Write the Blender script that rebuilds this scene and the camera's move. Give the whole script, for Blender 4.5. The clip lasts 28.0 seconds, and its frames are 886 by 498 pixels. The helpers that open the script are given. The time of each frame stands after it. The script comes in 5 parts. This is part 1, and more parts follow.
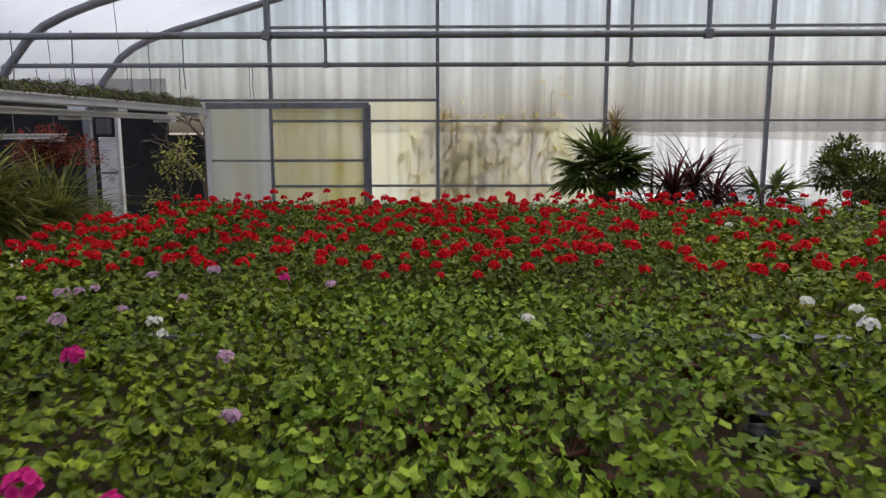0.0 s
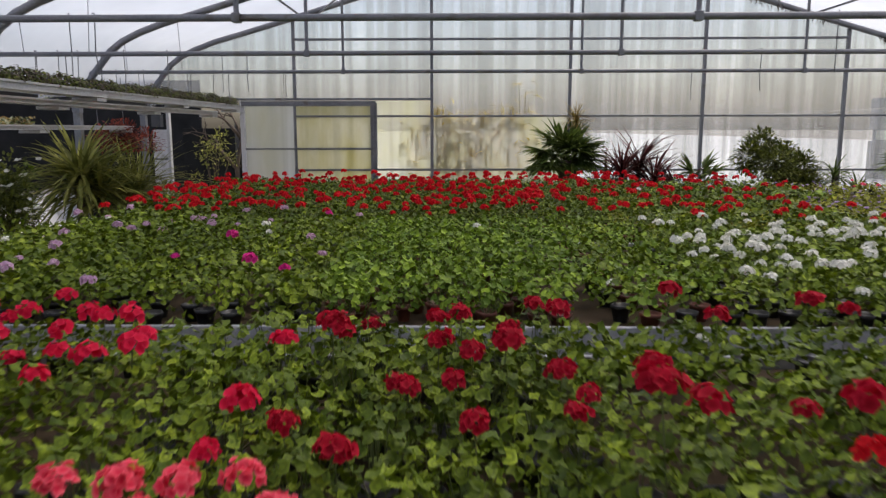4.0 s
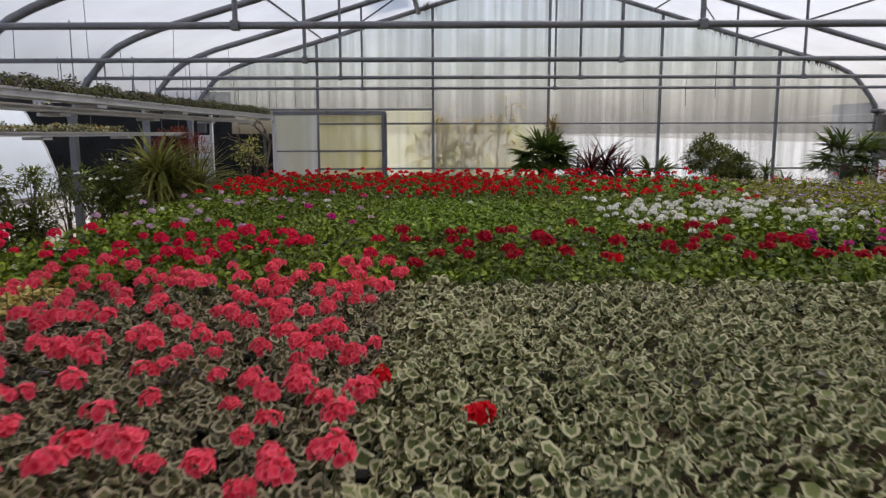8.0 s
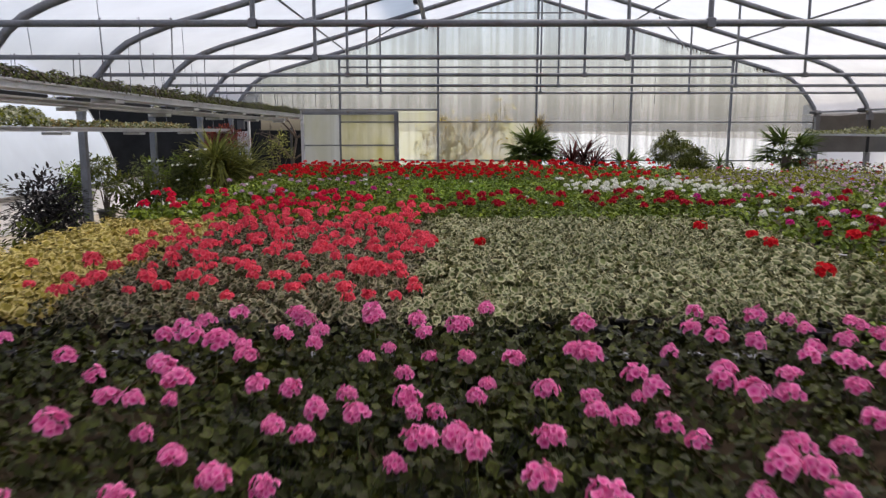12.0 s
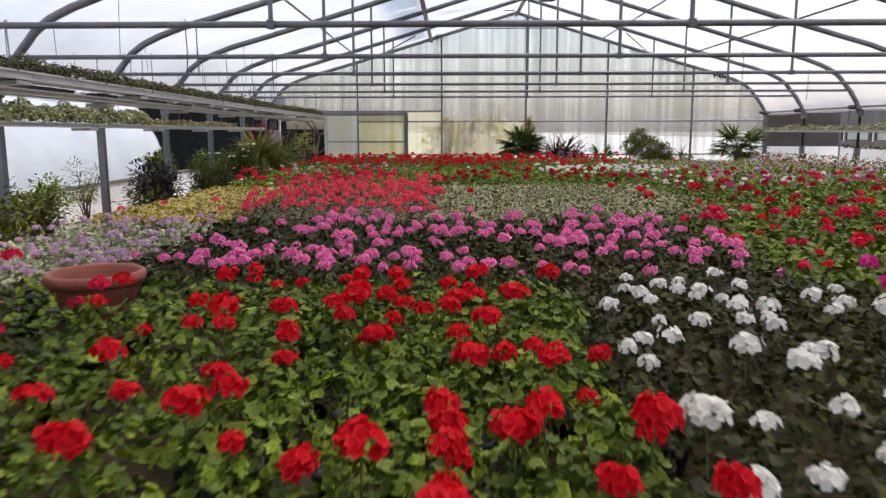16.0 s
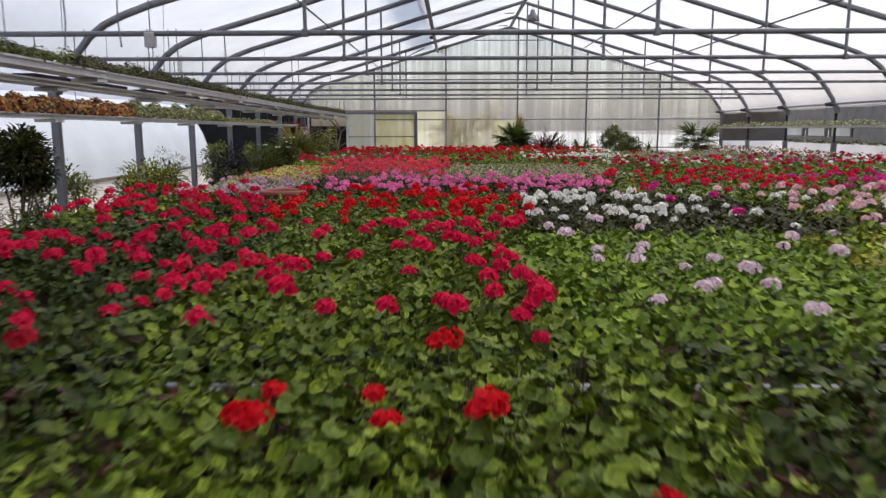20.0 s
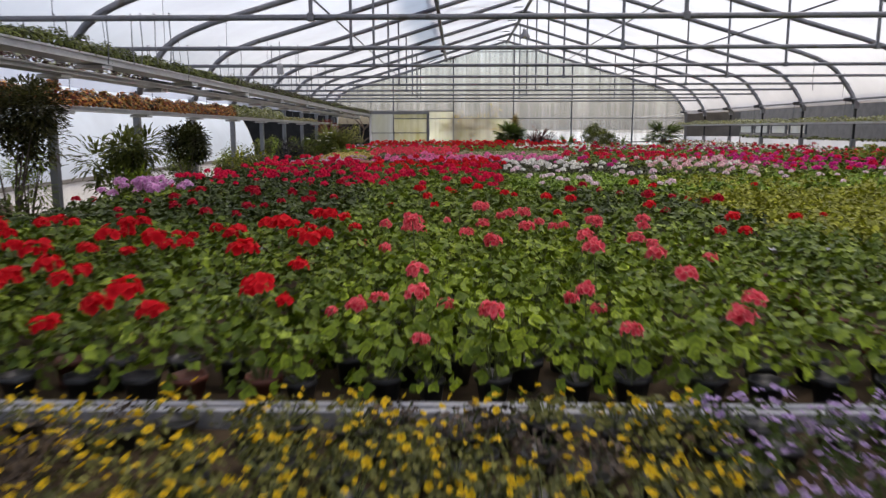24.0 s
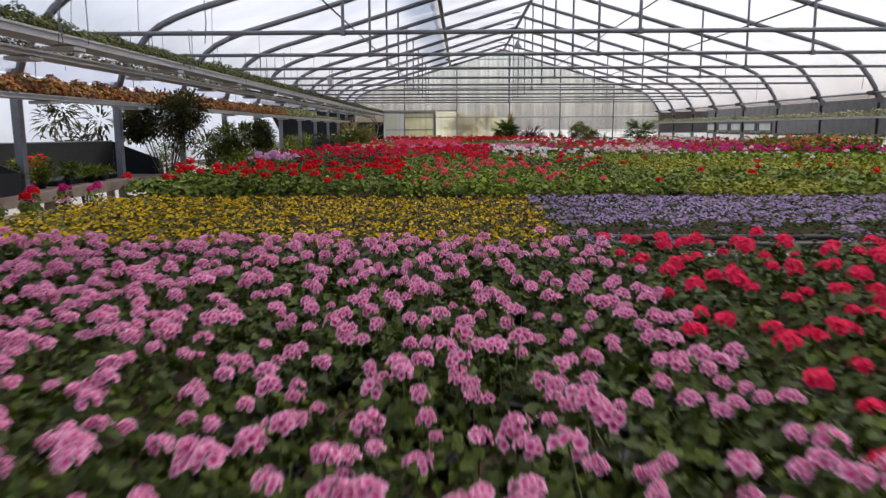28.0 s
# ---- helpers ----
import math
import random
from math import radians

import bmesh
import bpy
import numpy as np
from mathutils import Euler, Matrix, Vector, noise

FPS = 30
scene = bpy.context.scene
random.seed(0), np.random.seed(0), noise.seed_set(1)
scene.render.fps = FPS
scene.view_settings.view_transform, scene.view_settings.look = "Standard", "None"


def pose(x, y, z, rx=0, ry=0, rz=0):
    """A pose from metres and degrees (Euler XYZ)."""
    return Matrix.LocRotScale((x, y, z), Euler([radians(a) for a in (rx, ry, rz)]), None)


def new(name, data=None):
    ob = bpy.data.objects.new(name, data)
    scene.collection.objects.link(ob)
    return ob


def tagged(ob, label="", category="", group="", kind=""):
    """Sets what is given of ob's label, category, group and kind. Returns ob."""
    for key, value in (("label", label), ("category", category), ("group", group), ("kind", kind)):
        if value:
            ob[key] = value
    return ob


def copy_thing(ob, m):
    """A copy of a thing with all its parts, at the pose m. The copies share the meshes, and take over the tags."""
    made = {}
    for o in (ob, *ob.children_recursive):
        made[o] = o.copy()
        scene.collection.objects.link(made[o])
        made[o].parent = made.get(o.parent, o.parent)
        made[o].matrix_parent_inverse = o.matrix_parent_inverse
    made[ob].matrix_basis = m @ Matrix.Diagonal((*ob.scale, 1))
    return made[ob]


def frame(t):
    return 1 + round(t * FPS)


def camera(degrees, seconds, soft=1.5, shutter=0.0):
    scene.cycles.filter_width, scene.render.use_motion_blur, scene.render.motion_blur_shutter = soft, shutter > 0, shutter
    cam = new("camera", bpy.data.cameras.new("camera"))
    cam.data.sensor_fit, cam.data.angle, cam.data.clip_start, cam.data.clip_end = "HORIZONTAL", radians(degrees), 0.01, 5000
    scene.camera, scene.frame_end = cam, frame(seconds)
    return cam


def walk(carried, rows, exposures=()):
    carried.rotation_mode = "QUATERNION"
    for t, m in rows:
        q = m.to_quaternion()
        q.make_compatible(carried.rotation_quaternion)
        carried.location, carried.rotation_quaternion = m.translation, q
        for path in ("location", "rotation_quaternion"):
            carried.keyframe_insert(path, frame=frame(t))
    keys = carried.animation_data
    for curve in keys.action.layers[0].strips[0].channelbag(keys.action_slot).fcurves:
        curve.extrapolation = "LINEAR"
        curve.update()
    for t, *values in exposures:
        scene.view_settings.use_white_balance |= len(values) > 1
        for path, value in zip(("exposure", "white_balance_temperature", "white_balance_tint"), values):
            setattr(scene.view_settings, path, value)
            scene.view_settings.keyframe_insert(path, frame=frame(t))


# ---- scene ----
cam = camera(62.16, 28.0, soft=1.35, shutter=0.6)
ROWS = [  # seconds, x, y, z, yaw, pitch, roll
    (0.0, 0.246, -8.972, 1.690, 1.17, -9.13, 0.10),
    (0.5, 0.256, -9.175, 1.686, 1.21, -9.13, 0.11),
    (1.0, 0.271, -9.389, 1.683, 1.23, -9.13, 0.10),
    (1.5, 0.289, -9.617, 1.680, 1.23, -9.14, 0.10),
    (2.0, 0.305, -9.862, 1.674, 1.23, -9.17, 0.10),
    (2.5, 0.313, -10.118, 1.668, 1.19, -9.21, 0.09),
    (3.0, 0.329, -10.385, 1.657, 1.14, -9.24, 0.08),
    (3.5, 0.350, -10.645, 1.642, 1.12, -9.25, 0.09),
    (4.0, 0.373, -10.924, 1.621, 1.11, -9.26, 0.08),
    (4.5, 0.393, -11.192, 1.605, 1.10, -9.26, 0.08),
    (6.5, 0.364, -12.273, 1.626, 1.01, -8.95, 0.08),
    (7.0, 0.351, -12.507, 1.635, 0.91, -8.96, 0.10),
    (7.5, 0.341, -12.750, 1.645, 0.78, -8.98, 0.12),
    (8.0, 0.325, -13.007, 1.655, 0.67, -9.00, 0.12),
    (8.5, 0.312, -13.285, 1.660, 0.59, -9.02, 0.11),
    (9.0, 0.303, -13.573, 1.663, 0.53, -9.03, 0.10),
    (9.5, 0.295, -13.859, 1.663, 0.50, -9.05, 0.08),
    (10.0, 0.284, -14.142, 1.660, 0.50, -9.07, 0.07),
    (10.5, 0.263, -14.424, 1.657, 0.49, -9.12, 0.04),
    (11.0, 0.245, -14.697, 1.654, 0.48, -9.17, 0.00),
    (11.5, 0.236, -14.961, 1.654, 0.48, -9.18, -0.02),
    (12.0, 0.230, -15.259, 1.647, 0.49, -9.19, -0.03),
    (12.5, 0.229, -15.573, 1.636, 0.50, -9.20, -0.03),
    (14.5, 0.238, -16.864, 1.599, 0.58, -9.09, 0.06),
    (15.0, 0.236, -17.187, 1.594, 0.60, -9.08, 0.09),
    (15.5, 0.231, -17.502, 1.590, 0.61, -9.09, 0.11),
    (16.0, 0.226, -17.818, 1.588, 0.63, -9.12, 0.13),
    (16.5, 0.215, -18.151, 1.584, 0.65, -9.15, 0.13),
    (17.0, 0.211, -18.513, 1.578, 0.67, -9.17, 0.13),
    (17.5, 0.212, -18.896, 1.570, 0.69, -9.18, 0.13),
    (18.0, 0.211, -19.286, 1.565, 0.71, -9.19, 0.13),
    (18.5, 0.210, -19.690, 1.558, 0.74, -9.20, 0.13),
    (19.0, 0.217, -20.096, 1.553, 0.75, -9.19, 0.13),
    (19.5, 0.218, -20.521, 1.541, 0.77, -9.20, 0.13),
    (20.0, 0.206, -20.965, 1.527, 0.80, -9.22, 0.13),
    (20.5, 0.191, -21.416, 1.517, 0.83, -9.23, 0.14),
    (21.0, 0.186, -21.881, 1.509, 0.84, -9.23, 0.14),
    (21.5, 0.179, -22.363, 1.501, 0.86, -9.23, 0.13),
    (23.5, 0.129, -24.418, 1.470, 1.03, -9.25, 0.11),
    (24.0, 0.119, -24.908, 1.462, 1.08, -9.27, 0.11),
    (24.5, 0.104, -25.394, 1.452, 1.13, -9.31, 0.13),
    (25.0, 0.096, -25.866, 1.442, 1.15, -9.33, 0.14),
    (25.5, 0.097, -26.317, 1.434, 1.17, -9.32, 0.14),
    (26.0, 0.104, -26.758, 1.425, 1.18, -9.31, 0.15),
    (26.5, 0.107, -27.212, 1.413, 1.21, -9.30, 0.16),
    (27.0, 0.114, -27.665, 1.403, 1.25, -9.31, 0.16),
    (27.5, 0.122, -28.115, 1.395, 1.30, -9.31, 0.17),
    (28.0, 0.135, -28.553, 1.391, 1.34, -9.32, 0.17),
]
walk(cam, [(t, pose(x, y, z, 90 + pitch, roll, yaw)) for t, x, y, z, yaw, pitch, roll in ROWS],
     [(t, e, 6750.0, 11.0) for t, e in ((0.0, 0.46), (5.0, 0.46), (8.5, 0.35), (10.0, 0.32), (12.0, 0.58), (15.0, 0.78), (20.0, 0.66), (24.0, 0.62), (28.0, 0.66))])

# ---------------------------------------------------------------- light
world = bpy.data.worlds.new("overcast_sky")
scene.world = world
world.use_nodes = True
wn = world.node_tree
sky = wn.nodes.new("ShaderNodeTexSky")
sky.sky_type = "NISHITA"
sky.sun_disc = False
sky.sun_elevation = radians(68)
sky.sun_rotation = radians(40)
sky.air_density, sky.dust_density, sky.ozone_density = 1.0, 4.0, 1.0
wn.links.new(sky.outputs[0], wn.nodes["Background"].inputs[0])
wn.nodes["Background"].inputs[1].default_value = 0.14
sun_data = bpy.data.lights.new("sun", "SUN")
sun_data.energy, sun_data.angle, sun_data.color = 2.2, radians(11), (1.0, 0.94, 0.84)
sun = new("sun", sun_data)
sun.matrix_world = pose(0, 0, 20, -22, 0, -40)


# ---------------------------------------------------------------- materials
def mat(name):
    m = bpy.data.materials.new(name)
    m.use_nodes = True
    return m, m.node_tree, m.node_tree.nodes["Principled BSDF"]


def node(nt, kind, **values):
    n = nt.nodes.new("ShaderNode" + kind)
    for key, value in values.items():
        n.inputs[key.replace("_", " ")].default_value = value
    return n


def noise_tex(nt, scale, detail=4.0, vec=None, rough=0.55):
    n = node(nt, "TexNoise", Scale=scale, Detail=detail, Roughness=rough)
    if vec is None:
        vec = node(nt, "NewGeometry").outputs["Position"]
    nt.links.new(vec, n.inputs["Vector"])
    return n.outputs["Fac"]


def ramp(nt, fac, stops):
    r = nt.nodes.new("ShaderNodeValToRGB")
    els = r.color_ramp.elements
    while len(els) < len(stops):
        els.new(0.5)
    for e, (p, c) in zip(els, stops):
        e.position, e.color = p, (*c, 1) if len(c) == 3 else c
    nt.links.new(fac, r.inputs[0])
    return r.outputs[0]


def mix(nt, fac, a, b, mode="MIX"):
    n = nt.nodes.new("ShaderNodeMix")
    n.data_type, n.blend_type = "RGBA", mode
    for sock, v in ((n.inputs[0], fac), (n.inputs[6], a), (n.inputs[7], b)):
        if hasattr(v, "links"):
            nt.links.new(v, sock)
        elif isinstance(v, tuple):
            sock.default_value = (*v, 1)
        else:
            sock.default_value = v
    return n.outputs[2]


def bump(nt, bsdf, fac, strength=0.3, distance=0.01):
    b = node(nt, "Bump", Strength=strength, Distance=distance)
    nt.links.new(fac, b.inputs["Height"])
    nt.links.new(b.outputs[0], bsdf.inputs["Normal"])


def worn(name, a, b, rough=0.5, metal=0.0, scale=6.0, grain=90.0, relief=0.15, spots=None):
    """A surface of two tones at two scales with a fine relief."""
    m, nt, p = mat(name)
    big, fine = noise_tex(nt, scale), noise_tex(nt, grain, 3.0)
    c = mix(nt, ramp(nt, big, [(0.3, (0, 0, 0)), (0.72, (1, 1, 1))]), a, b)
    c = mix(nt, 0.25, c, ramp(nt, fine, [(0.3, tuple(v * 0.55 for v in a)), (0.7, tuple(min(1, v * 1.3) for v in b))]))
    if spots:
        s = ramp(nt, noise_tex(nt, scale * 2.3, 6.0), [(0.58, (0, 0, 0)), (0.68, (1, 1, 1))])
        c = mix(nt, s, c, spots)
    nt.links.new(c, p.inputs["Base Color"])
    r = ramp(nt, fine, [(0.2, (rough * 0.8,) * 3), (0.8, (min(1, rough * 1.2),) * 3)])
    nt.links.new(r, p.inputs["Roughness"])
    p.inputs["Metallic"].default_value = metal
    if rough > 0.8:
        p.inputs["Specular IOR Level"].default_value = 0.08
    bump(nt, p, fine, relief, 0.004)
    return m


def sheet(name, tint, clear, through_share, rough=0.35, stain=None, streak=False):
    """Thin plastic: part clear, part diffusing, with dirt."""
    m, nt, p = mat(name)
    out = nt.nodes["Material Output"]
    geo = node(nt, "NewGeometry").outputs["Position"]
    dirt = noise_tex(nt, 0.9, 5.0, geo)
    c = mix(nt, ramp(nt, dirt, [(0.35, (0, 0, 0)), (0.7, (1, 1, 1))]), tint, tuple(v * 0.86 for v in tint))
    # upright bright reflections on the sheets, put into their colour as streaks
    if streak:
        mp = nt.nodes.new("ShaderNodeMapping")
        mp.inputs["Scale"].default_value = (1.7, 1.0, 0.07)
        nt.links.new(geo, mp.inputs[0])
        st = noise_tex(nt, 1.6, 3.5, mp.outputs[0], 0.6)
        c = mix(nt, ramp(nt, st, [(0.36, (0.0, 0.0, 0.0)), (0.5, (0.5, 0.5, 0.5)), (0.6, (1, 1, 1))]), tuple(v * 0.86 for v in tint), c)
        fine = nt.nodes.new("ShaderNodeMapping")
        fine.inputs["Scale"].default_value = (9.0, 1.0, 0.16)
        nt.links.new(geo, fine.inputs[0])
        fs = noise_tex(nt, 1.0, 2.5, fine.outputs[0], 0.5)
        c = mix(nt, ramp(nt, fs, [(0.36, (0.0, 0.0, 0.0)), (0.62, (1, 1, 1))]), mix(nt, 1.0, c, (0.85, 0.85, 0.84), "MULTIPLY"), c)
    if stain:
        mp = nt.nodes.new("ShaderNodeMapping")
        mp.inputs["Scale"].default_value = (1.6, 1.0, 0.7)
        nt.links.new(geo, mp.inputs[0])
        st = noise_tex(nt, 1.4, 6.0, mp.outputs[0])
        c = mix(nt, ramp(nt, st, [(0.38, (0, 0, 0)), (0.74, (0.9, 0.9, 0.9))]), c, stain)
    d = node(nt, "BsdfDiffuse")
    t = node(nt, "BsdfTranslucent")
    g = node(nt, "BsdfGlossy", Roughness=rough)
    g.inputs["Color"].default_value = (0.8, 0.8, 0.8, 1)
    tr = node(nt, "BsdfTransparent")
    for n in (d, t, tr):
        nt.links.new(c, n.inputs["Color"])

    def blend(f, a, b):
        x = node(nt, "MixShader")
        x.inputs[0].default_value = f
        nt.links.new(a.outputs[0], x.inputs[1])
        nt.links.new(b.outputs[0], x.inputs[2])
        return x
    body = blend(through_share, d, t)
    body = blend(0.05, body, g)
    body = blend(clear, body, tr)
    nt.links.new(body.outputs[0], out.inputs[0])
    return m


def leaf_mat(name, dark, light, rim=None, zone=None, thin=0.13, rough=0.42):
    """Leaves: each one its own tone; the radius on the leaf may carry a ring or a pale edge."""
    m, nt, p = mat(name)
    geo = node(nt, "NewGeometry")
    inf = node(nt, "ObjectInfo")
    rnd = nt.nodes.new("ShaderNodeMath")
    rnd.operation = "FRACT"
    add = nt.nodes.new("ShaderNodeMath")
    add.operation = "ADD"
    nt.links.new(geo.outputs["Random Per Island"], add.inputs[0])
    nt.links.new(inf.outputs["Random"], add.inputs[1])
    nt.links.new(add.outputs[0], rnd.inputs[0])
    c = ramp(nt, rnd.outputs[0], [(0.0, tuple(v * 0.85 for v in dark)), (0.6, tuple((a + b) / 2 for a, b in zip(dark, light))), (1.0, light)])
    patch = noise_tex(nt, 6.5, 2.0, geo.outputs["Position"])
    c = mix(nt, ramp(nt, patch, [(0.4, (0, 0, 0)), (0.66, (0.75, 0.75, 0.75))]), c, tuple(v * 0.7 for v in dark))
    uv = nt.nodes.new("ShaderNodeUVMap")
    sep = nt.nodes.new("ShaderNodeSeparateXYZ")
    nt.links.new(uv.outputs[0], sep.inputs[0])
    wob = nt.nodes.new("ShaderNodeMath")
    wob.operation = "MULTIPLY_ADD"
    wob.inputs[1].default_value = 0.35
    nt.links.new(noise_tex(nt, 70.0, 2.0, geo.outputs["Position"]), wob.inputs[0])
    nt.links.new(sep.outputs[0], wob.inputs[2])
    if zone:
        z = ramp(nt, wob.outputs[0], [(0.42, (0, 0, 0)), (0.62, (0.55, 0.55, 0.55)), (0.72, (0.55, 0.55, 0.55)), (1.0, (0, 0, 0))])
        c = mix(nt, z, c, zone)
    if rim:
        z = ramp(nt, wob.outputs[0], [(0.72, (0, 0, 0)), (0.9, (1, 1, 1))])
        c = mix(nt, z, c, rim)
    nt.links.new(c, p.inputs["Base Color"])
    p.inputs["Roughness"].default_value = rough
    p.inputs["Specular IOR Level"].default_value = 0.15
    bump(nt, p, noise_tex(nt, 130.0, 3.0, geo.outputs["Position"]), 0.45, 0.006)
    if thin:
        t = node(nt, "BsdfTranslucent")
        nt.links.new(c, t.inputs["Color"])
        x = node(nt, "MixShader")
        x.inputs[0].default_value = thin
        nt.links.new(p.outputs[0], x.inputs[1])
        nt.links.new(t.outputs[0], x.inputs[2])
        nt.links.new(x.outputs[0], nt.nodes["Material Output"].inputs[0])
    return m


def petal_mat(name, core, edge, eye=None, vary=0.3):
    m, nt, p = mat(name)
    geo = node(nt, "NewGeometry")
    uv = nt.nodes.new("ShaderNodeUVMap")
    sep = nt.nodes.new("ShaderNodeSeparateXYZ")
    nt.links.new(uv.outputs[0], sep.inputs[0])
    c = ramp(nt, sep.outputs[0], [(0.0, eye or core), (0.3, core), (1.0, edge)])
    c = mix(nt, ramp(nt, geo.outputs["Random Per Island"], [(0, (0, 0, 0)), (1, (vary, vary, vary))]), c, tuple(v * 0.6 for v in core))
    nt.links.new(c, p.inputs["Base Color"])
    p.inputs["Roughness"].default_value = 0.6
    p.inputs["Specular IOR Level"].default_value = 0.12
    t = node(nt, "BsdfTranslucent")
    nt.links.new(c, t.inputs["Color"])
    x = node(nt, "MixShader")
    x.inputs[0].default_value = 0.35
    nt.links.new(p.outputs[0], x.inputs[1])
    nt.links.new(t.outputs[0], x.inputs[2])
    nt.links.new(x.outputs[0], nt.nodes["Material Output"].inputs[0])
    return m


STEEL = worn("galvanised_steel", (0.14, 0.145, 0.16), (0.24, 0.245, 0.26), 0.5, 0.25, 3.0, 60.0, 0.1, (0.14, 0.13, 0.12))
DARK_STEEL = worn("dull_steel", (0.05, 0.052, 0.056), (0.1, 0.1, 0.105), 0.55, 0.4, 5.0, 80.0)
ALU = worn("bench_aluminium", (0.33, 0.34, 0.36), (0.46, 0.46, 0.48), 0.42, 0.35, 3.0, 70.0, 0.1, (0.3, 0.29, 0.27))
WHITE_METAL = worn("white_gutter_metal", (0.4, 0.4, 0.4), (0.56, 0.56, 0.555), 0.4, 0.0, 4.0, 60.0, 0.1, (0.42, 0.41, 0.37))
FILM = sheet("roof_film", (0.81, 0.82, 0.88), 0.5, 0.85)
GABLE = sheet("polycarbonate_sheet", (0.975, 0.99, 1.0), 0.82, 0.85, 0.25, None, True)
GABLE_YELLOW = sheet("yellow_patched_polycarbonate", (0.98, 0.98, 0.93), 0.52, 0.85, 0.25, (0.82, 0.82, 0.6), True)
SIDE_FILM = sheet("side_film", (0.93, 0.94, 0.97), 0.2, 0.9)
GABLE_STAINED = sheet("stained_polycarbonate", (0.84, 0.83, 0.7), 0.26, 0.75, 0.3, (0.5, 0.46, 0.16), True)
WHITE_FILM = sheet("white_tunnel_film", (0.66, 0.73, 0.82), 0.02, 0.3, 0.3)
CLOTH = sheet("thin_shade_cloth", (0.38, 0.35, 0.32), 0.16, 0.7, 0.6)
FLAP = sheet("grey_vent_sheet", (0.5, 0.52, 0.55), 0.25, 0.6, 0.3)
CLOUDY = sheet("cloudy_polycarbonate", (0.78, 0.8, 0.8), 0.3, 0.7, 0.3, (0.6, 0.6, 0.5), True)
SOIL = worn("gravel_ground", (0.2, 0.18, 0.15), (0.34, 0.31, 0.27), 0.95, 0.0, 2.0, 120.0, 0.6)
CONCRETE = worn("pale_concrete", (0.5, 0.5, 0.49), (0.64, 0.64, 0.63), 0.85, 0.0, 1.2, 60.0, 0.2, (0.4, 0.4, 0.38))
# darker than the tan mat, so that gaps between plants look shaded
MAT_CLOTH = worn("bench_mat", (0.038, 0.026, 0.015), (0.08, 0.058, 0.036), 0.95, 0.0, 5.0, 150.0, 0.4, (0.05, 0.045, 0.035))
POT_TERRA = worn("brown_plastic_pot", (0.1, 0.028, 0.016), (0.17, 0.05, 0.03), 0.5, 0.0, 12.0, 120.0)
POT_BLACK = worn("black_plastic_pot", (0.012, 0.012, 0.013), (0.03, 0.03, 0.031), 0.45, 0.0, 12.0, 120.0)
CLAY = worn("clay_bowl", (0.25, 0.065, 0.038), (0.34, 0.105, 0.065), 0.65, 0.0, 6.0, 90.0)
WOOD = worn("weathered_wood", (0.22, 0.16, 0.12), (0.36, 0.28, 0.22), 0.8, 0.0, 8.0, 100.0, 0.3)
BARK = worn("bark", (0.07, 0.055, 0.045), (0.15, 0.12, 0.1), 0.9, 0.0, 9.0, 80.0, 0.5)
BLACK_PLASTIC = worn("black_plastic_sheet", (0.006, 0.008, 0.01), (0.014, 0.016, 0.02), 0.75, 0.0, 4.0, 40.0, 0.4)
NET = worn("black_screen_cloth", (0.012, 0.012, 0.012), (0.03, 0.03, 0.032), 0.9, 0.0, 3.0, 160.0, 0.4)
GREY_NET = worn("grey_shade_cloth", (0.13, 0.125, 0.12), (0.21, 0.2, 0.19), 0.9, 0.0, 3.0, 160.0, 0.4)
WALL_PAINT = worn("white_painted_block", (0.6, 0.6, 0.61), (0.72, 0.72, 0.73), 0.8, 0.0, 3.0, 60.0, 0.3, (0.4, 0.4, 0.38))
WIRE = worn("wire", (0.1, 0.1, 0.105), (0.2, 0.2, 0.21), 0.5, 0.4, 9.0, 90.0)

LEAF = leaf_mat("geranium_leaf", (0.085, 0.14, 0.007), (0.35, 0.45, 0.03), None, (0.045, 0.07, 0.006))
LEAF_MID = leaf_mat("mid_green_leaf", (0.058, 0.1, 0.006), (0.27, 0.355, 0.026), None, (0.035, 0.055, 0.006))
# own green of the nearest beds; shade put into side crimson and green kinds
LEAF_DEEP_OR_SHADED = leaf_mat("deep_or_shaded_leaf", (0.025, 0.044, 0.005), (0.11, 0.15, 0.015), None, (0.03, 0.045, 0.008))
LEAF_BRIGHT = leaf_mat("bright_geranium_leaf", (0.085, 0.155, 0.01), (0.3, 0.43, 0.035))
LEAF_DARK = leaf_mat("dark_geranium_leaf", (0.022, 0.03, 0.004), (0.09, 0.105, 0.013), None, (0.025, 0.014, 0.008))
LEAF_SILVER = leaf_mat("variegated_leaf", (0.07, 0.09, 0.022), (0.19, 0.22, 0.07), (0.43, 0.41, 0.235))
LEAF_CORAL = leaf_mat("brownish_variegated_leaf", (0.045, 0.045, 0.016), (0.13, 0.13, 0.045), (0.31, 0.28, 0.17))
LEAF_GOLD = leaf_mat("golden_leaf", (0.24, 0.19, 0.025), (0.52, 0.42, 0.08), (0.66, 0.54, 0.2))
LEAF_LIME = leaf_mat("lime_leaf", (0.15, 0.165, 0.009), (0.4, 0.41, 0.028))
LEAF_BROWN = leaf_mat("purplish_leaf", (0.04, 0.03, 0.022), (0.13, 0.095, 0.065))
LEAF_VIOLA = leaf_mat("olive_viola_leaf", (0.06, 0.066, 0.013), (0.21, 0.2, 0.045))
LEAF_PALM = leaf_mat("palm_leaf", (0.05, 0.085, 0.015), (0.18, 0.24, 0.05), None, None, 0.4)
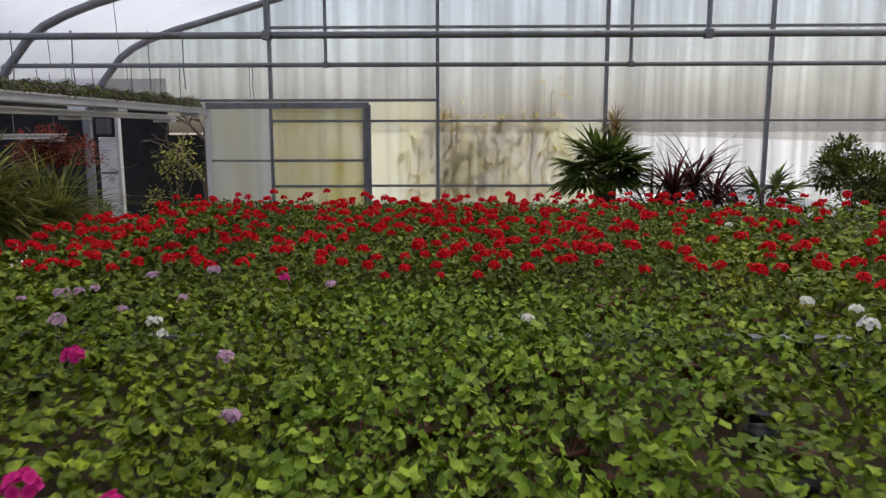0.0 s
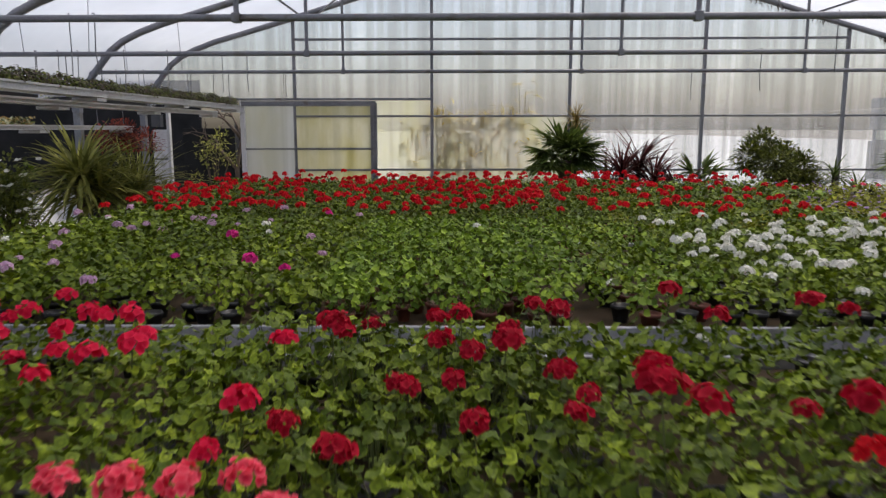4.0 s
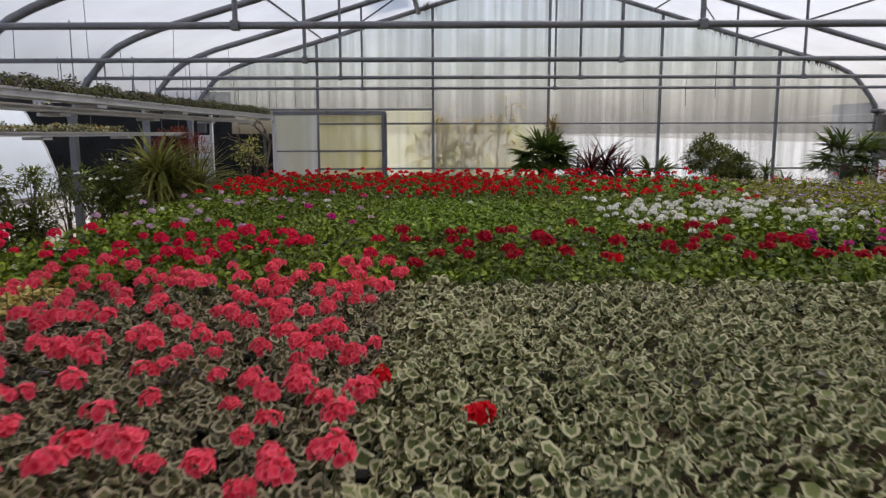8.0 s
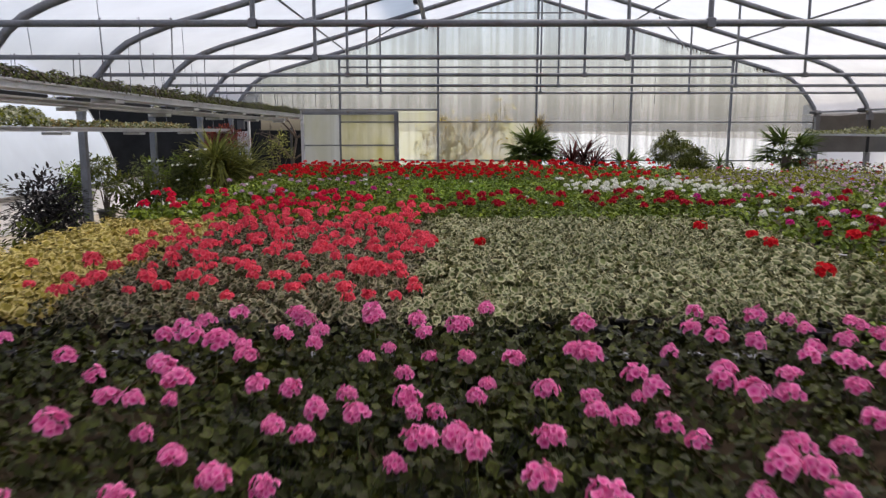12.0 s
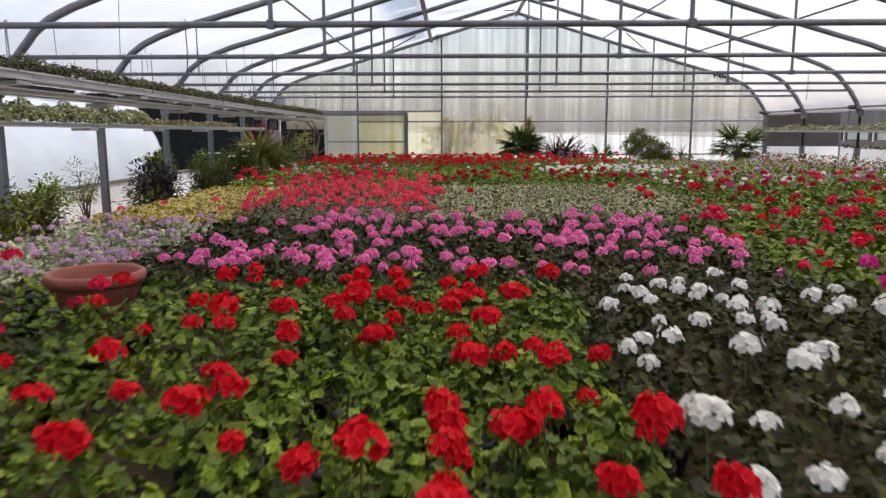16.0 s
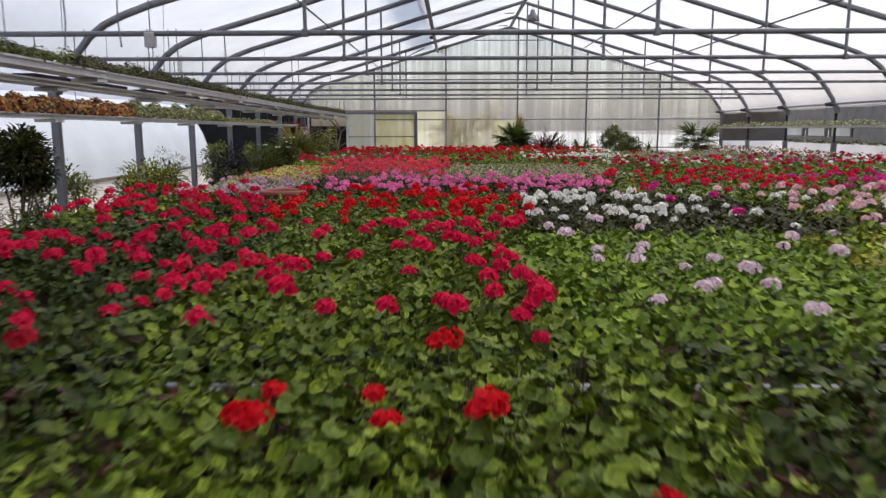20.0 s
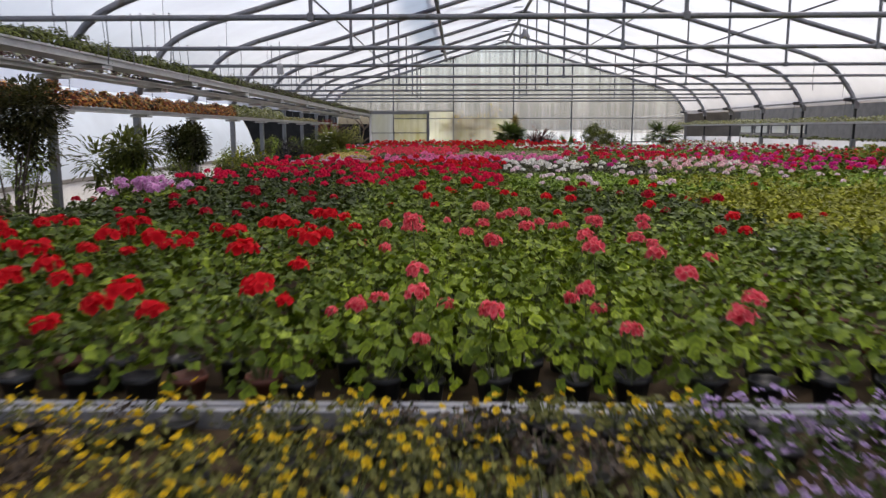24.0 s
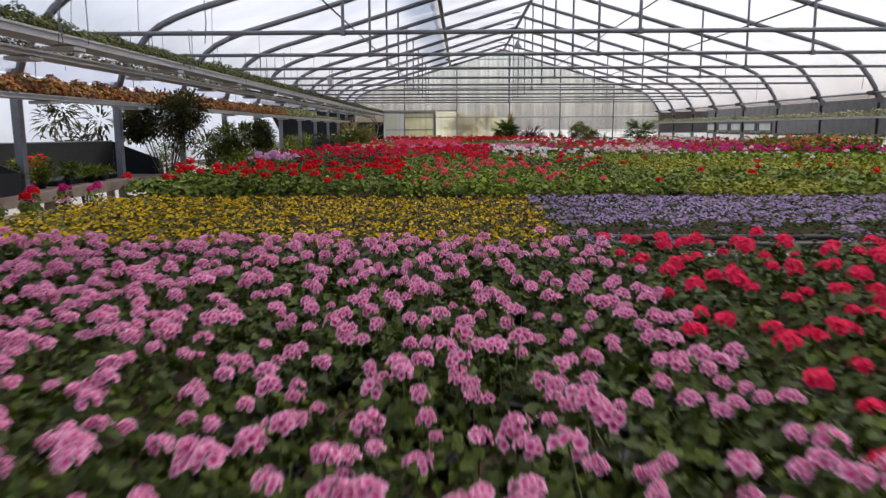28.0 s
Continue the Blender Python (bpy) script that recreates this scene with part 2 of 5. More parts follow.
LEAF_YUCCA = leaf_mat("yucca_leaf", (0.14, 0.16, 0.03), (0.45, 0.44, 0.12), None, None, 0.35)
LEAF_RED = leaf_mat("dark_red_leaf", (0.04, 0.014, 0.014), (0.14, 0.04, 0.036), None, None, 0.4)
LEAF_SHRUB = leaf_mat("shrub_leaf", (0.055, 0.075, 0.012), (0.2, 0.22, 0.04), None, None, 0.4)
LEAF_DRY = leaf_mat("dry_leaf", (0.2, 0.13, 0.03), (0.5, 0.38, 0.12))
LEAF_ORANGE = leaf_mat("orange_sedum_leaf", (0.34, 0.1, 0.018), (0.78, 0.4, 0.09))
LEAF_MOSS = leaf_mat("low_sedum_leaf", (0.055, 0.075, 0.012), (0.2, 0.23, 0.045))
LEAF_GREY = leaf_mat("grey_herb_leaf", (0.28, 0.3, 0.16), (0.66, 0.66, 0.45))
LEAF_BAMBOO = leaf_mat("dry_bamboo_leaf", (0.5, 0.38, 0.07), (0.8, 0.64, 0.2), None, None, 0.75)
LEAF_PURPLE = leaf_mat("blackish_purple_leaf", (0.018, 0.018, 0.02), (0.07, 0.06, 0.06), None, None, 0.3)
LEAF_TREE = leaf_mat("brownish_dark_leaf", (0.03, 0.034, 0.012), (0.12, 0.115, 0.035), None, None, 0.3)
LEAF_BASKET = leaf_mat("brick_red_leaf", (0.13, 0.025, 0.018), (0.4, 0.09, 0.05), None, None, 0.4)
STEM = worn("green_stem", (0.07, 0.1, 0.025), (0.14, 0.16, 0.05), 0.7, 0.0, 10.0, 100.0)

RED = petal_mat("scarlet_petal", (0.58, 0.004, 0.012), (0.78, 0.012, 0.024))
CRIMSON = petal_mat("crimson_petal", (0.64, 0.004, 0.045), (0.8, 0.018, 0.095))
DARK_RED = petal_mat("dark_red_petal", (0.34, 0.003, 0.016), (0.54, 0.01, 0.035))
ROSE = petal_mat("rose_red_petal", (0.74, 0.008, 0.05), (0.84, 0.025, 0.09))
CORAL = petal_mat("coral_petal", (0.84, 0.035, 0.085), (0.95, 0.16, 0.21))
PINK = petal_mat("bright_pink_petal", (0.84, 0.09, 0.36), (0.98, 0.36, 0.6), (0.5, 0.01, 0.1))
HOT_PINK = petal_mat("hot_pink_petal", (0.6, 0.01, 0.2), (0.78, 0.05, 0.32))
BICOLOR = petal_mat("pink_and_white_petal", (0.66, 0.03, 0.22), (0.97, 0.62, 0.8), (0.38, 0.0, 0.05), 0.35)
CORAL_RED = petal_mat("coral_red_petal", (0.78, 0.012, 0.07), (0.9, 0.05, 0.15))
SALMON = petal_mat("salmon_pink_petal", (0.74, 0.03, 0.07), (0.88, 0.2, 0.22))
MAUVE = petal_mat("mauve_petal", (0.6, 0.2, 0.5), (0.82, 0.5, 0.74))
BLUSH = petal_mat("blush_pink_petal", (0.84, 0.4, 0.46), (0.92, 0.7, 0.72))
LILAC = petal_mat("lilac_petal", (0.55, 0.28, 0.46), (0.75, 0.55, 0.67))
PALE = petal_mat("pale_pink_petal", (0.85, 0.55, 0.66), (0.92, 0.83, 0.85), (0.45, 0.05, 0.2))
WHITE = petal_mat("white_petal", (0.86, 0.84, 0.75), (0.9, 0.89, 0.83), None, 0.12)
YELLOW = petal_mat("yellow_viola_petal", (0.66, 0.4, 0.01), (0.74, 0.53, 0.02), (0.2, 0.06, 0.01))
VIOLET = petal_mat("violet_petal", (0.3, 0.18, 0.42), (0.56, 0.44, 0.66), (0.1, 0.03, 0.2))


# ---------------------------------------------------------------- mesh helpers
class Shape:
    """Collects vertices and faces for one mesh."""

    def __init__(self):
        self.v, self.f = [], []

    def add(self, verts, faces):
        n = len(self.v)
        self.v += [tuple(p) for p in verts]
        self.f += [tuple(n + i for i in q) for q in faces]
        return self

    def box(self, x0, y0, z0, x1, y1, z1, c=0.004):
        """A box with chamfered long edges."""
        c = min(c, 0.3 * min(abs(x1 - x0), abs(y1 - y0), abs(z1 - z0)))
        vs = []
        for z, k in ((z0, c), (z0 + c, 0), (z1 - c, 0), (z1, c)):
            vs += [(x0 + k, y0 + k, z), (x1 - k, y0 + k, z), (x1 - k, y1 - k, z), (x0 + k, y1 - k, z)]
        fs = [(3, 2, 1, 0), (12, 13, 14, 15)]
        for r in range(3):
            for i in range(4):
                a, b = r * 4 + i, r * 4 + (i + 1) % 4
                fs.append((a, b, b + 4, a + 4))
        return self.add(vs, fs)

    def tube(self, pts, radius, sides=6, squash=1.0, cap=True):
        """A tube along points; radius is one number or one a point."""
        pts = [Vector(p) for p in pts]
        rs = radius if isinstance(radius, (list, tuple)) else [radius] * len(pts)
        vs, fs = [], []
        ref = None
        for i, p in enumerate(pts):
            d = (pts[min(i + 1, len(pts) - 1)] - pts[max(i - 1, 0)]).normalized()
            if ref is None:
                ref = Vector((0, 0, 1)) if abs(d.z) < 0.9 else Vector((1, 0, 0))
            a = (ref - d * ref.dot(d)).normalized()
            b = d.cross(a)
            ref = a
            for k in range(sides):
                w = 2 * math.pi * (k + 0.5) / sides
                vs.append(p + (a * math.cos(w) * squash + b * math.sin(w)) * rs[i])
        for i in range(len(pts) - 1):
            for k in range(sides):
                fs.append((i * sides + k, i * sides + (k + 1) % sides, (i + 1) * sides + (k + 1) % sides, (i + 1) * sides + k))
        if cap:
            fs.append(tuple(reversed(range(sides))))
            fs.append(tuple((len(pts) - 1) * sides + k for k in range(sides)))
        return self.add(vs, fs)

    def ring(self, profile, sides=16, at=(0, 0, 0), close=True):
        """A turned shape from (radius, height) pairs."""
        vs, fs = [], []
        for r, z in profile:
            vs += [(at[0] + r * math.cos(2 * math.pi * k / sides), at[1] + r * math.sin(2 * math.pi * k / sides), at[2] + z) for k in range(sides)]
        for i in range(len(profile) - 1):
            for k in range(sides):
                fs.append((i * sides + k, i * sides + (k + 1) % sides, (i + 1) * sides + (k + 1) % sides, (i + 1) * sides + k))
        if close:
            fs.append(tuple(reversed(range(sides))))
        return self.add(vs, fs)

    def mesh(self, name, material, smooth=False):
        me = bpy.data.meshes.new(name)
        me.from_pydata(self.v, [], self.f)
        me.materials.append(material)
        if smooth:
            me.shade_smooth()
        me.update()
        return me


def part(name, shape, material, parent, label="", smooth=False):
    ob = new(name, shape if isinstance(shape, bpy.types.Mesh) else shape.mesh(name, material, smooth))
    ob.parent = parent
    return tagged(ob, label)


def thing(name, label, category, group="", kind="", at=(0, 0, 0)):
    ob = new(name)
    ob.empty_display_size = 0.1
    ob.location = at
    return tagged(ob, label, category, group, kind)


def solid(name, shape, material, label, category, group="", kind="", smooth=False):
    return tagged(new(name, shape.mesh(name, material, smooth)), label, category, group, kind)

# ---------------------------------------------------------------- the greenhouse
APEX, HALF, EAVE, RISE = 1.74, 5.92, 1.93, 4.30
LEFT, RIGHT = APEX - HALF, APEX + HALF
BAY, FIRST, TIE = 2.149, -1.95, 2.30
NEAR_END, FAR_END = -34.2, 0.0
ARCHES = [FIRST - BAY * k for k in range(15)]


def arch_profile(out=0.0):
    """Half-width and height pairs from the eave to the ridge."""
    pts = [(HALF, EAVE), (HALF - 0.06, EAVE + 0.17), (HALF - 0.19, EAVE + 0.36), (HALF - 0.4, EAVE + 0.61), (HALF - 0.56, EAVE + 0.73), (HALF - 0.77, EAVE + 0.83), (HALF - 1.06, EAVE + 0.935), (HALF - 1.42, EAVE + 1.035), (HALF - 2.17, EAVE + 1.25)]
    x0, z0 = pts[-1]
    for k in range(1, 5):
        u = k / 4
        pts.append((x0 * (1 - u), z0 + (RISE - z0) * u))
    return [(x + out * (0.9 if i < 6 else 0.3), z + out * (0.3 if i < 4 else 0.95)) for i, (x, z) in enumerate(pts)]


def arch_line(y, out=0.0):
    half = arch_profile(out)
    return [(APEX - x, y, z) for x, z in half] + [(APEX + x, y, z) for x, z in reversed(half[:-1])]


def roof_z(x):
    prof = sorted(arch_profile())
    return float(np.interp(abs(x - APEX), [p[0] for p in prof], [p[1] for p in prof]))


ground = Shape()
ground.add([(-900, -900, 0), (900, -900, 0), (900, 900, 0), (-900, 900, 0)], [(0, 1, 2, 3)])
solid("ground", ground, SOIL, "bare brown gravelly ground under the benches", "ground", kind="structure")

# pale doorway ground, extended to 600 m as a reflector behind the gable
yard = Shape().box(-40.0, 0.3, -0.05, 60.0, 600.0, 0.006, 0.002)
solid("pavement", yard, CONCRETE, "pale concrete yard stretched far back to brighten the gable", "pavement", kind="structure")

# roof film, one strip a bay
roof = thing("roof_film", "hazy white plastic film stretched over steel arches", "roof", kind="structure")
edges = [FAR_END + 0.05] + ARCHES
for a, b in zip(edges, edges[1:]):
    la, lb = arch_line(a, 0.05), arch_line(b, 0.05)
    mid = [tuple((Vector(p) + Vector(q)) / 2 - Vector((0, 0, 0.025))) for p, q in zip(la, lb)]
    n = len(la)
    part("film_strip", Shape().add(la + mid + lb, [(r * n + i, r * n + i + 1, (r + 1) * n + i + 1, (r + 1) * n + i) for r in range(2) for i in range(n - 1)]), FILM, roof, smooth=True)


def make_arch(y, gable=False):
    a = thing("arch_frame", "grey galvanised steel greenhouse arch with tie beam", "arch", "roof arches", at=(0, y, 0))
    s = Shape().tube([(x, 0, z) for x, _, z in arch_line(0)], 0.041, 8)
    part("arch_tube", s, STEEL, a, smooth=True)
    for x in (LEFT, RIGHT):
        x = x - 0.05 if x < 0 else x + 0.03
        top = EAVE if x < 0 or gable else 1.26
        part("column", Shape().box(x - 0.04, -0.04, 0, x + 0.04, 0.04, top), STEEL, a)
        # upper column length drawn thin and black to stand in for gutter shade
        if top < EAVE:
            part("upper_post", Shape().box(x - 0.018, -0.018, top, x + 0.018, 0.018, EAVE), BLACK_PLASTIC, a, "upper post thinned and blackened in place of shade")
        part("eave_bracket", Shape().box(x - 0.046, -0.046, EAVE - 0.1, x + 0.046, 0.046, EAVE + 0.05), STEEL, a)
    if not gable:
        part("tie_beam", Shape().tube([(LEFT + 0.12, 0, TIE), (RIGHT - 0.12, 0, TIE)], 0.023, 8), STEEL, a, smooth=True)
        for x in (-0.99, 1.84, 4.46):
            part("hanger_rod", Shape().tube([(x, 0, TIE + 0.02), (x, 0, roof_z(x) - 0.02)], 0.017, 6), STEEL, a)
            part("clamp", Shape().box(x - 0.024, -0.03, TIE - 0.03, x + 0.024, 0.03, TIE + 0.03), STEEL, a)
    return a


make_arch(-0.06, True)
first = make_arch(ARCHES[0])
for y in ARCHES[1:]:
    copy_thing(first, pose(0, y, 0))

purlins = [(APEX - 3.56, 0.014, DARK_STEEL), (APEX + 3.55, 0.014, DARK_STEEL), (APEX - 1.98, 0.04, DARK_STEEL), (APEX + 1.95, 0.014, DARK_STEEL), (APEX, 0.045, DARK_STEEL)]
for x, r, m_ in purlins:
    solid("purlin", Shape().tube([(x, FAR_END - 0.1, roof_z(x) - 0.05), (x, NEAR_END, roof_z(x) - 0.05)], r, 6), m_, "long grey steel purlin along the roof", "purlin", "roof purlins", smooth=True)

# wind braces between the gable arch and the first arch
for x0, x1 in ((3.88, 4.95), (-0.52, -1.62)):
    solid("wind_brace", Shape().tube([(x0, FIRST, roof_z(x0) - 0.07), (x1, -0.06, roof_z(x1) - 0.05)], 0.013, 6), STEEL, "thin slanting steel brace between two roof arches", "brace", "wind braces", smooth=True)

# ridge vent flap, propped open beside the ridge
vent = thing("roof_vent", "long translucent roof vent flap propped open", "roof vent")
for k in range(6):
    y0 = -0.3 - k * 2.149 * 2
    fl = Shape().add([(-0.3, y0, 3.93), (-0.3, y0 - 4.1, 3.93), (-0.62, y0 - 4.1, 4.5), (-0.62, y0, 4.5), (-0.315, y0, 3.935), (-0.315, y0 - 4.1, 3.935), (-0.635, y0 - 4.1, 4.505), (-0.635, y0, 4.505)],
                     [(0, 1, 2, 3), (7, 6, 5, 4), (0, 4, 5, 1), (2, 6, 7, 3), (1, 5, 6, 2), (3, 7, 4, 0)])
    part("vent_flap", fl, FLAP, vent)
    part("flap_edge", Shape().tube([(-0.63, y0, 4.51), (-0.63, y0 - 4.1, 4.51)], 0.012, 6), DARK_STEEL, vent)
    part("prop_arm", Shape().tube([(-0.24, y0 - 2, 3.84), (-0.6, y0 - 2, 4.46)], 0.012, 6), DARK_STEEL, vent)
    for j in range(4):
        part("rack_arm", Shape().tube([(-0.22, y0 - 0.5 - 1.07 * j, 3.88 + 0.09 * (j % 2)), (APEX, y0 - 0.5 - 1.07 * j, 4.3)] if j % 2 else [(-0.22, y0 - 0.5 - 1.07 * j, 4.22), (APEX - 0.1, y0 - 0.5 - 1.07 * j, 4.24)], 0.011, 5), DARK_STEEL, vent)

# far gable wall: mullions, rails and sheets
MULL = [LEFT, -2.0, 0.0, 2.0, 3.92, 5.94, RIGHT]
gable = thing("wall_gable", "dirty translucent polycarbonate gable wall, bright reflections painted in as streaks", "wall", kind="structure")


def gable_sheet(x0, x1, z0, material):
    n = 8
    xs = [x0 + (x1 - x0) * i / n for i in range(n + 1)]
    vs = [(x, 0.02, z0) for x in xs] + [(x, 0.02, roof_z(x)) for x in xs] + [(x, 0.028, z0) for x in xs] + [(x, 0.028, roof_z(x)) for x in xs]
    m = n + 1
    fs = []
    for i in range(n):
        fs += [(i, i + 1, m + i + 1, m + i), (3 * m + i, 3 * m + i + 1, 2 * m + i + 1, 2 * m + i)]
    return Shape().add(vs, fs)


part("panel", gable_sheet(LEFT, -2.0, 2.06, GABLE), GABLE, gable)
part("panel", gable_sheet(-2.0, 0.0, 2.06, GABLE), GABLE, gable)
for x0, x1 in zip(MULL[2:], MULL[3:]):
    part("panel", Shape().box(x0 + 0.01, 0.02, 0.0, x1 - 0.01, 0.028, 1.805, 0.001), GABLE_YELLOW if x0 == 0.0 else GABLE, gable)
    part("panel", gable_sheet(x0 + 0.01, x1 - 0.01, 1.815, GABLE), GABLE, gable)
part("panel", Shape().box(-0.83, 0.02, 0, -0.01, 0.028, 2.03, 0.001), GABLE_YELLOW, gable)
part("panel", Shape().box(-2.76, 0.02, 0, -2.0, 0.028, 2.03, 0.001), CLOUDY, gable, "cloudy white polycarbonate sheet")
for x in MULL[1:-1]:
    part("mullion", Shape().box(x - 0.022, -0.035, 0 if x >= 0 else 2.05, x + 0.022, 0.015, roof_z(x) - 0.02), STEEL, gable)
for x0, x1, z, h in ((0, RIGHT, 1.81, 0.03), (0, RIGHT, 1.03, 0.03), (-0.83, 0, 1.81, 0.03), (-0.83, 0, 1.03, 0.03), (LEFT, 0, 2.055, 0.035), (-2.0, 5.94, 2.9, 0.035), (0, RIGHT, 0.3, 0.03), (APEX - 0.98, APEX + 0.98, 3.96, 0.025)):
    part("rail", Shape().box(x0 + 0.02, -0.028, z - h / 2, x1 - 0.02, 0.012, z + h / 2), STEEL, gable)
part("door_track", Shape().box(-2.78, -0.075, 1.955, -0.82, -0.03, 2.03), STEEL, gable, "grey sliding door track")
part("post", Shape().box(-0.855, -0.05, 0, -0.805, 0.012, 2.0), STEEL, gable)
part("post", Shape().box(-2.81, -0.05, 0, -2.75, 0.03, 2.03), WALL_PAINT, gable, "pale edge post of the door opening")
door = thing("door_1", "yellow-stained translucent sliding door leaf", "door", kind="structure")
part("door_sheet", Shape().box(-2.0, -0.062, 0.06, -0.86, -0.056, 1.95, 0.001), GABLE_STAINED, door)
for z in (0.08, 1.03, 1.34, 1.81):
    part("door_rail", Shape().box(-2.0, -0.075, z - 0.014, -0.86, -0.05, z + 0.014), STEEL, door)
for x in (-2.0, -0.875):
    part("door_stile", Shape().box(x - 0.02, -0.076, 0.05, x + 0.02, -0.048, 1.96), STEEL, door)
part("door_rail", Shape().box(-2.75, -0.05, 1.325, -2.02, -0.03, 1.35), STEEL, gable)
# white board and frame at the open doorway
jamb = thing("door_frame", "white painted board and metal frame beside the open doorway", "door frame", kind="structure")
part("board", Shape().box(LEFT + 0.06, -0.04, 0, -3.9, 0.0, 1.62), WALL_PAINT, jamb)
part("jamb_post", Shape().box(-3.9, -0.06, 0, -3.86, 0.02, 2.03), WHITE_METAL, jamb)
part("seam", Shape().box(LEFT + 0.07, -0.045, 1.18, -3.905, -0.041, 1.2), DARK_STEEL, jamb)
part("meter_box", Shape().box(LEFT + 0.1, -0.16, 1.66, -3.95, -0.04, 1.84), DARK_STEEL, jamb, "small dark grey box")

# near closing wall, behind the last bench
part("panel", Shape().add([(x, NEAR_END, 0) for x in (LEFT, RIGHT)] + [(x, NEAR_END, z) for x, _, z in reversed(arch_line(0))], [tuple(range(2 + len(arch_line(0))))]), GABLE, gable)

# roll-up pipe with clamps on the far side
pipe = thing("side_pipe", "grey roll-up pipe with dark clamps along the eave", "pipe")
part("pipe_tube", Shape().tube([(RIGHT - 0.07, -0.1, 2.0), (RIGHT - 0.07, NEAR_END, 2.0)], 0.02, 8), STEEL, pipe, smooth=True)
for y in [-0.2] + ARCHES:
    part("clamp", Shape().tube([(RIGHT - 0.2, y, 2.0), (RIGHT - 0.1, y, 2.0), (RIGHT + 0.03, y, 2.0)], [0.03, 0.045, 0.035], 8), DARK_STEEL, pipe)

# ---------------------------------------------------------------- benches
BENCH_TOP, PITCH = 0.855, 2.125
BENCH_EDGES = [-1.85, -3.97, -6.09] + [-8.54 - PITCH * k for k in range(10)]   # far edge of each bench
BED_LEFT, BED_RIGHT = -2.35, 7.25


def make_bench(y0):
    """A cross bench whose far edge lies at y0."""
    y1 = y0 - PITCH + 0.02
    b = thing("bench", "grey metal growing bench with a low rim and brown mat", "bench", "growing benches")
    part("bench_mat", Shape().box(BED_LEFT + 0.02, y1 + 0.02, BENCH_TOP - 0.04, BED_RIGHT - 0.02, y0 - 0.02, BENCH_TOP - 0.02), MAT_CLOTH, b, "brown bench mat darkened to deepen the gaps")
    for a, c in ((y1, y1 + 0.018), (y0 - 0.018, y0)):
        part("rim", Shape().box(BED_LEFT, a, BENCH_TOP - 0.1, BED_RIGHT, c, BENCH_TOP + 0.02), ALU, b)
    for x in (BED_LEFT, BED_RIGHT - 0.018):
        part("rim", Shape().box(x, y1 + 0.018, BENCH_TOP - 0.1, x + 0.018, y0 - 0.018, BENCH_TOP + 0.02), ALU, b)
    for k in range(5):
        x = BED_LEFT + 0.5 + k * (BED_RIGHT - BED_LEFT - 1.0) / 4
        for y in (y1 + 0.35, y0 - 0.35):
            part("leg", Shape().box(x - 0.025, y - 0.025, 0, x + 0.025, y + 0.025, BENCH_TOP - 0.1), STEEL, b)
        part("crossbar", Shape().box(x - 0.02, y1 + 0.02, BENCH_TOP - 0.1, x + 0.02, y0 - 0.02, BENCH_TOP - 0.045), STEEL, b)
    return b


for y in BENCH_EDGES:
    make_bench(y)

# ---------------------------------------------------------------- hanging gutters on the aisle side
SHELF_END = -33.0


def lift(y, rise=0.13):
    """The gutters climb a little towards the near end, to fit the camera's view."""
    return rise * min(1.0, max(0.0, (-5.0 - y) / 20.0))


def make_gutter(x, z, w, h, name_label, y0=-0.15, y1=SHELF_END, rise=0.13):
    g = thing("hanging_gutter", name_label, "gutter shelf", "hanging gutters")
    n = 16
    for k in range(n):
        a, b = y0 + (y1 - y0) * k / n, y0 + (y1 - y0) * (k + 1) / n + 0.006
        za, zb = z + lift(a, rise), z + lift(b, rise)

        def bar(xa, xb, lo, hi):
            return Shape().add([(xx, yy, zz + q) for yy, zz in ((a, za), (b, zb)) for xx, q in ((xa, lo), (xb, lo), (xb, hi), (xa, hi))], [(0, 1, 2, 3), (7, 6, 5, 4), (0, 4, 5, 1), (1, 5, 6, 2), (2, 6, 7, 3), (3, 7, 4, 0)])
        s = Shape()
        for q in (bar(x - w / 2, x + w / 2, 0, 0.01), bar(x - w / 2, x - w / 2 + 0.006, 0.011, h), bar(x + w / 2 - 0.006, x + w / 2, 0.011, h), bar(x + w / 2 + 0.001, x + w / 2 + 0.014, h - 0.016, h), bar(x + w / 2 + 0.001, x + w / 2 + 0.01, 0.0, 0.01)):
            s.add(q.v, q.f)
        part("gutter_length", s, WHITE_METAL, g)
        part("joint_plate", Shape().box(x - w / 2 - 0.02, a - 0.2, za - 0.035, x + w / 2 + 0.004, a - 0.02, za - 0.004), WHITE_METAL, g)
    return g


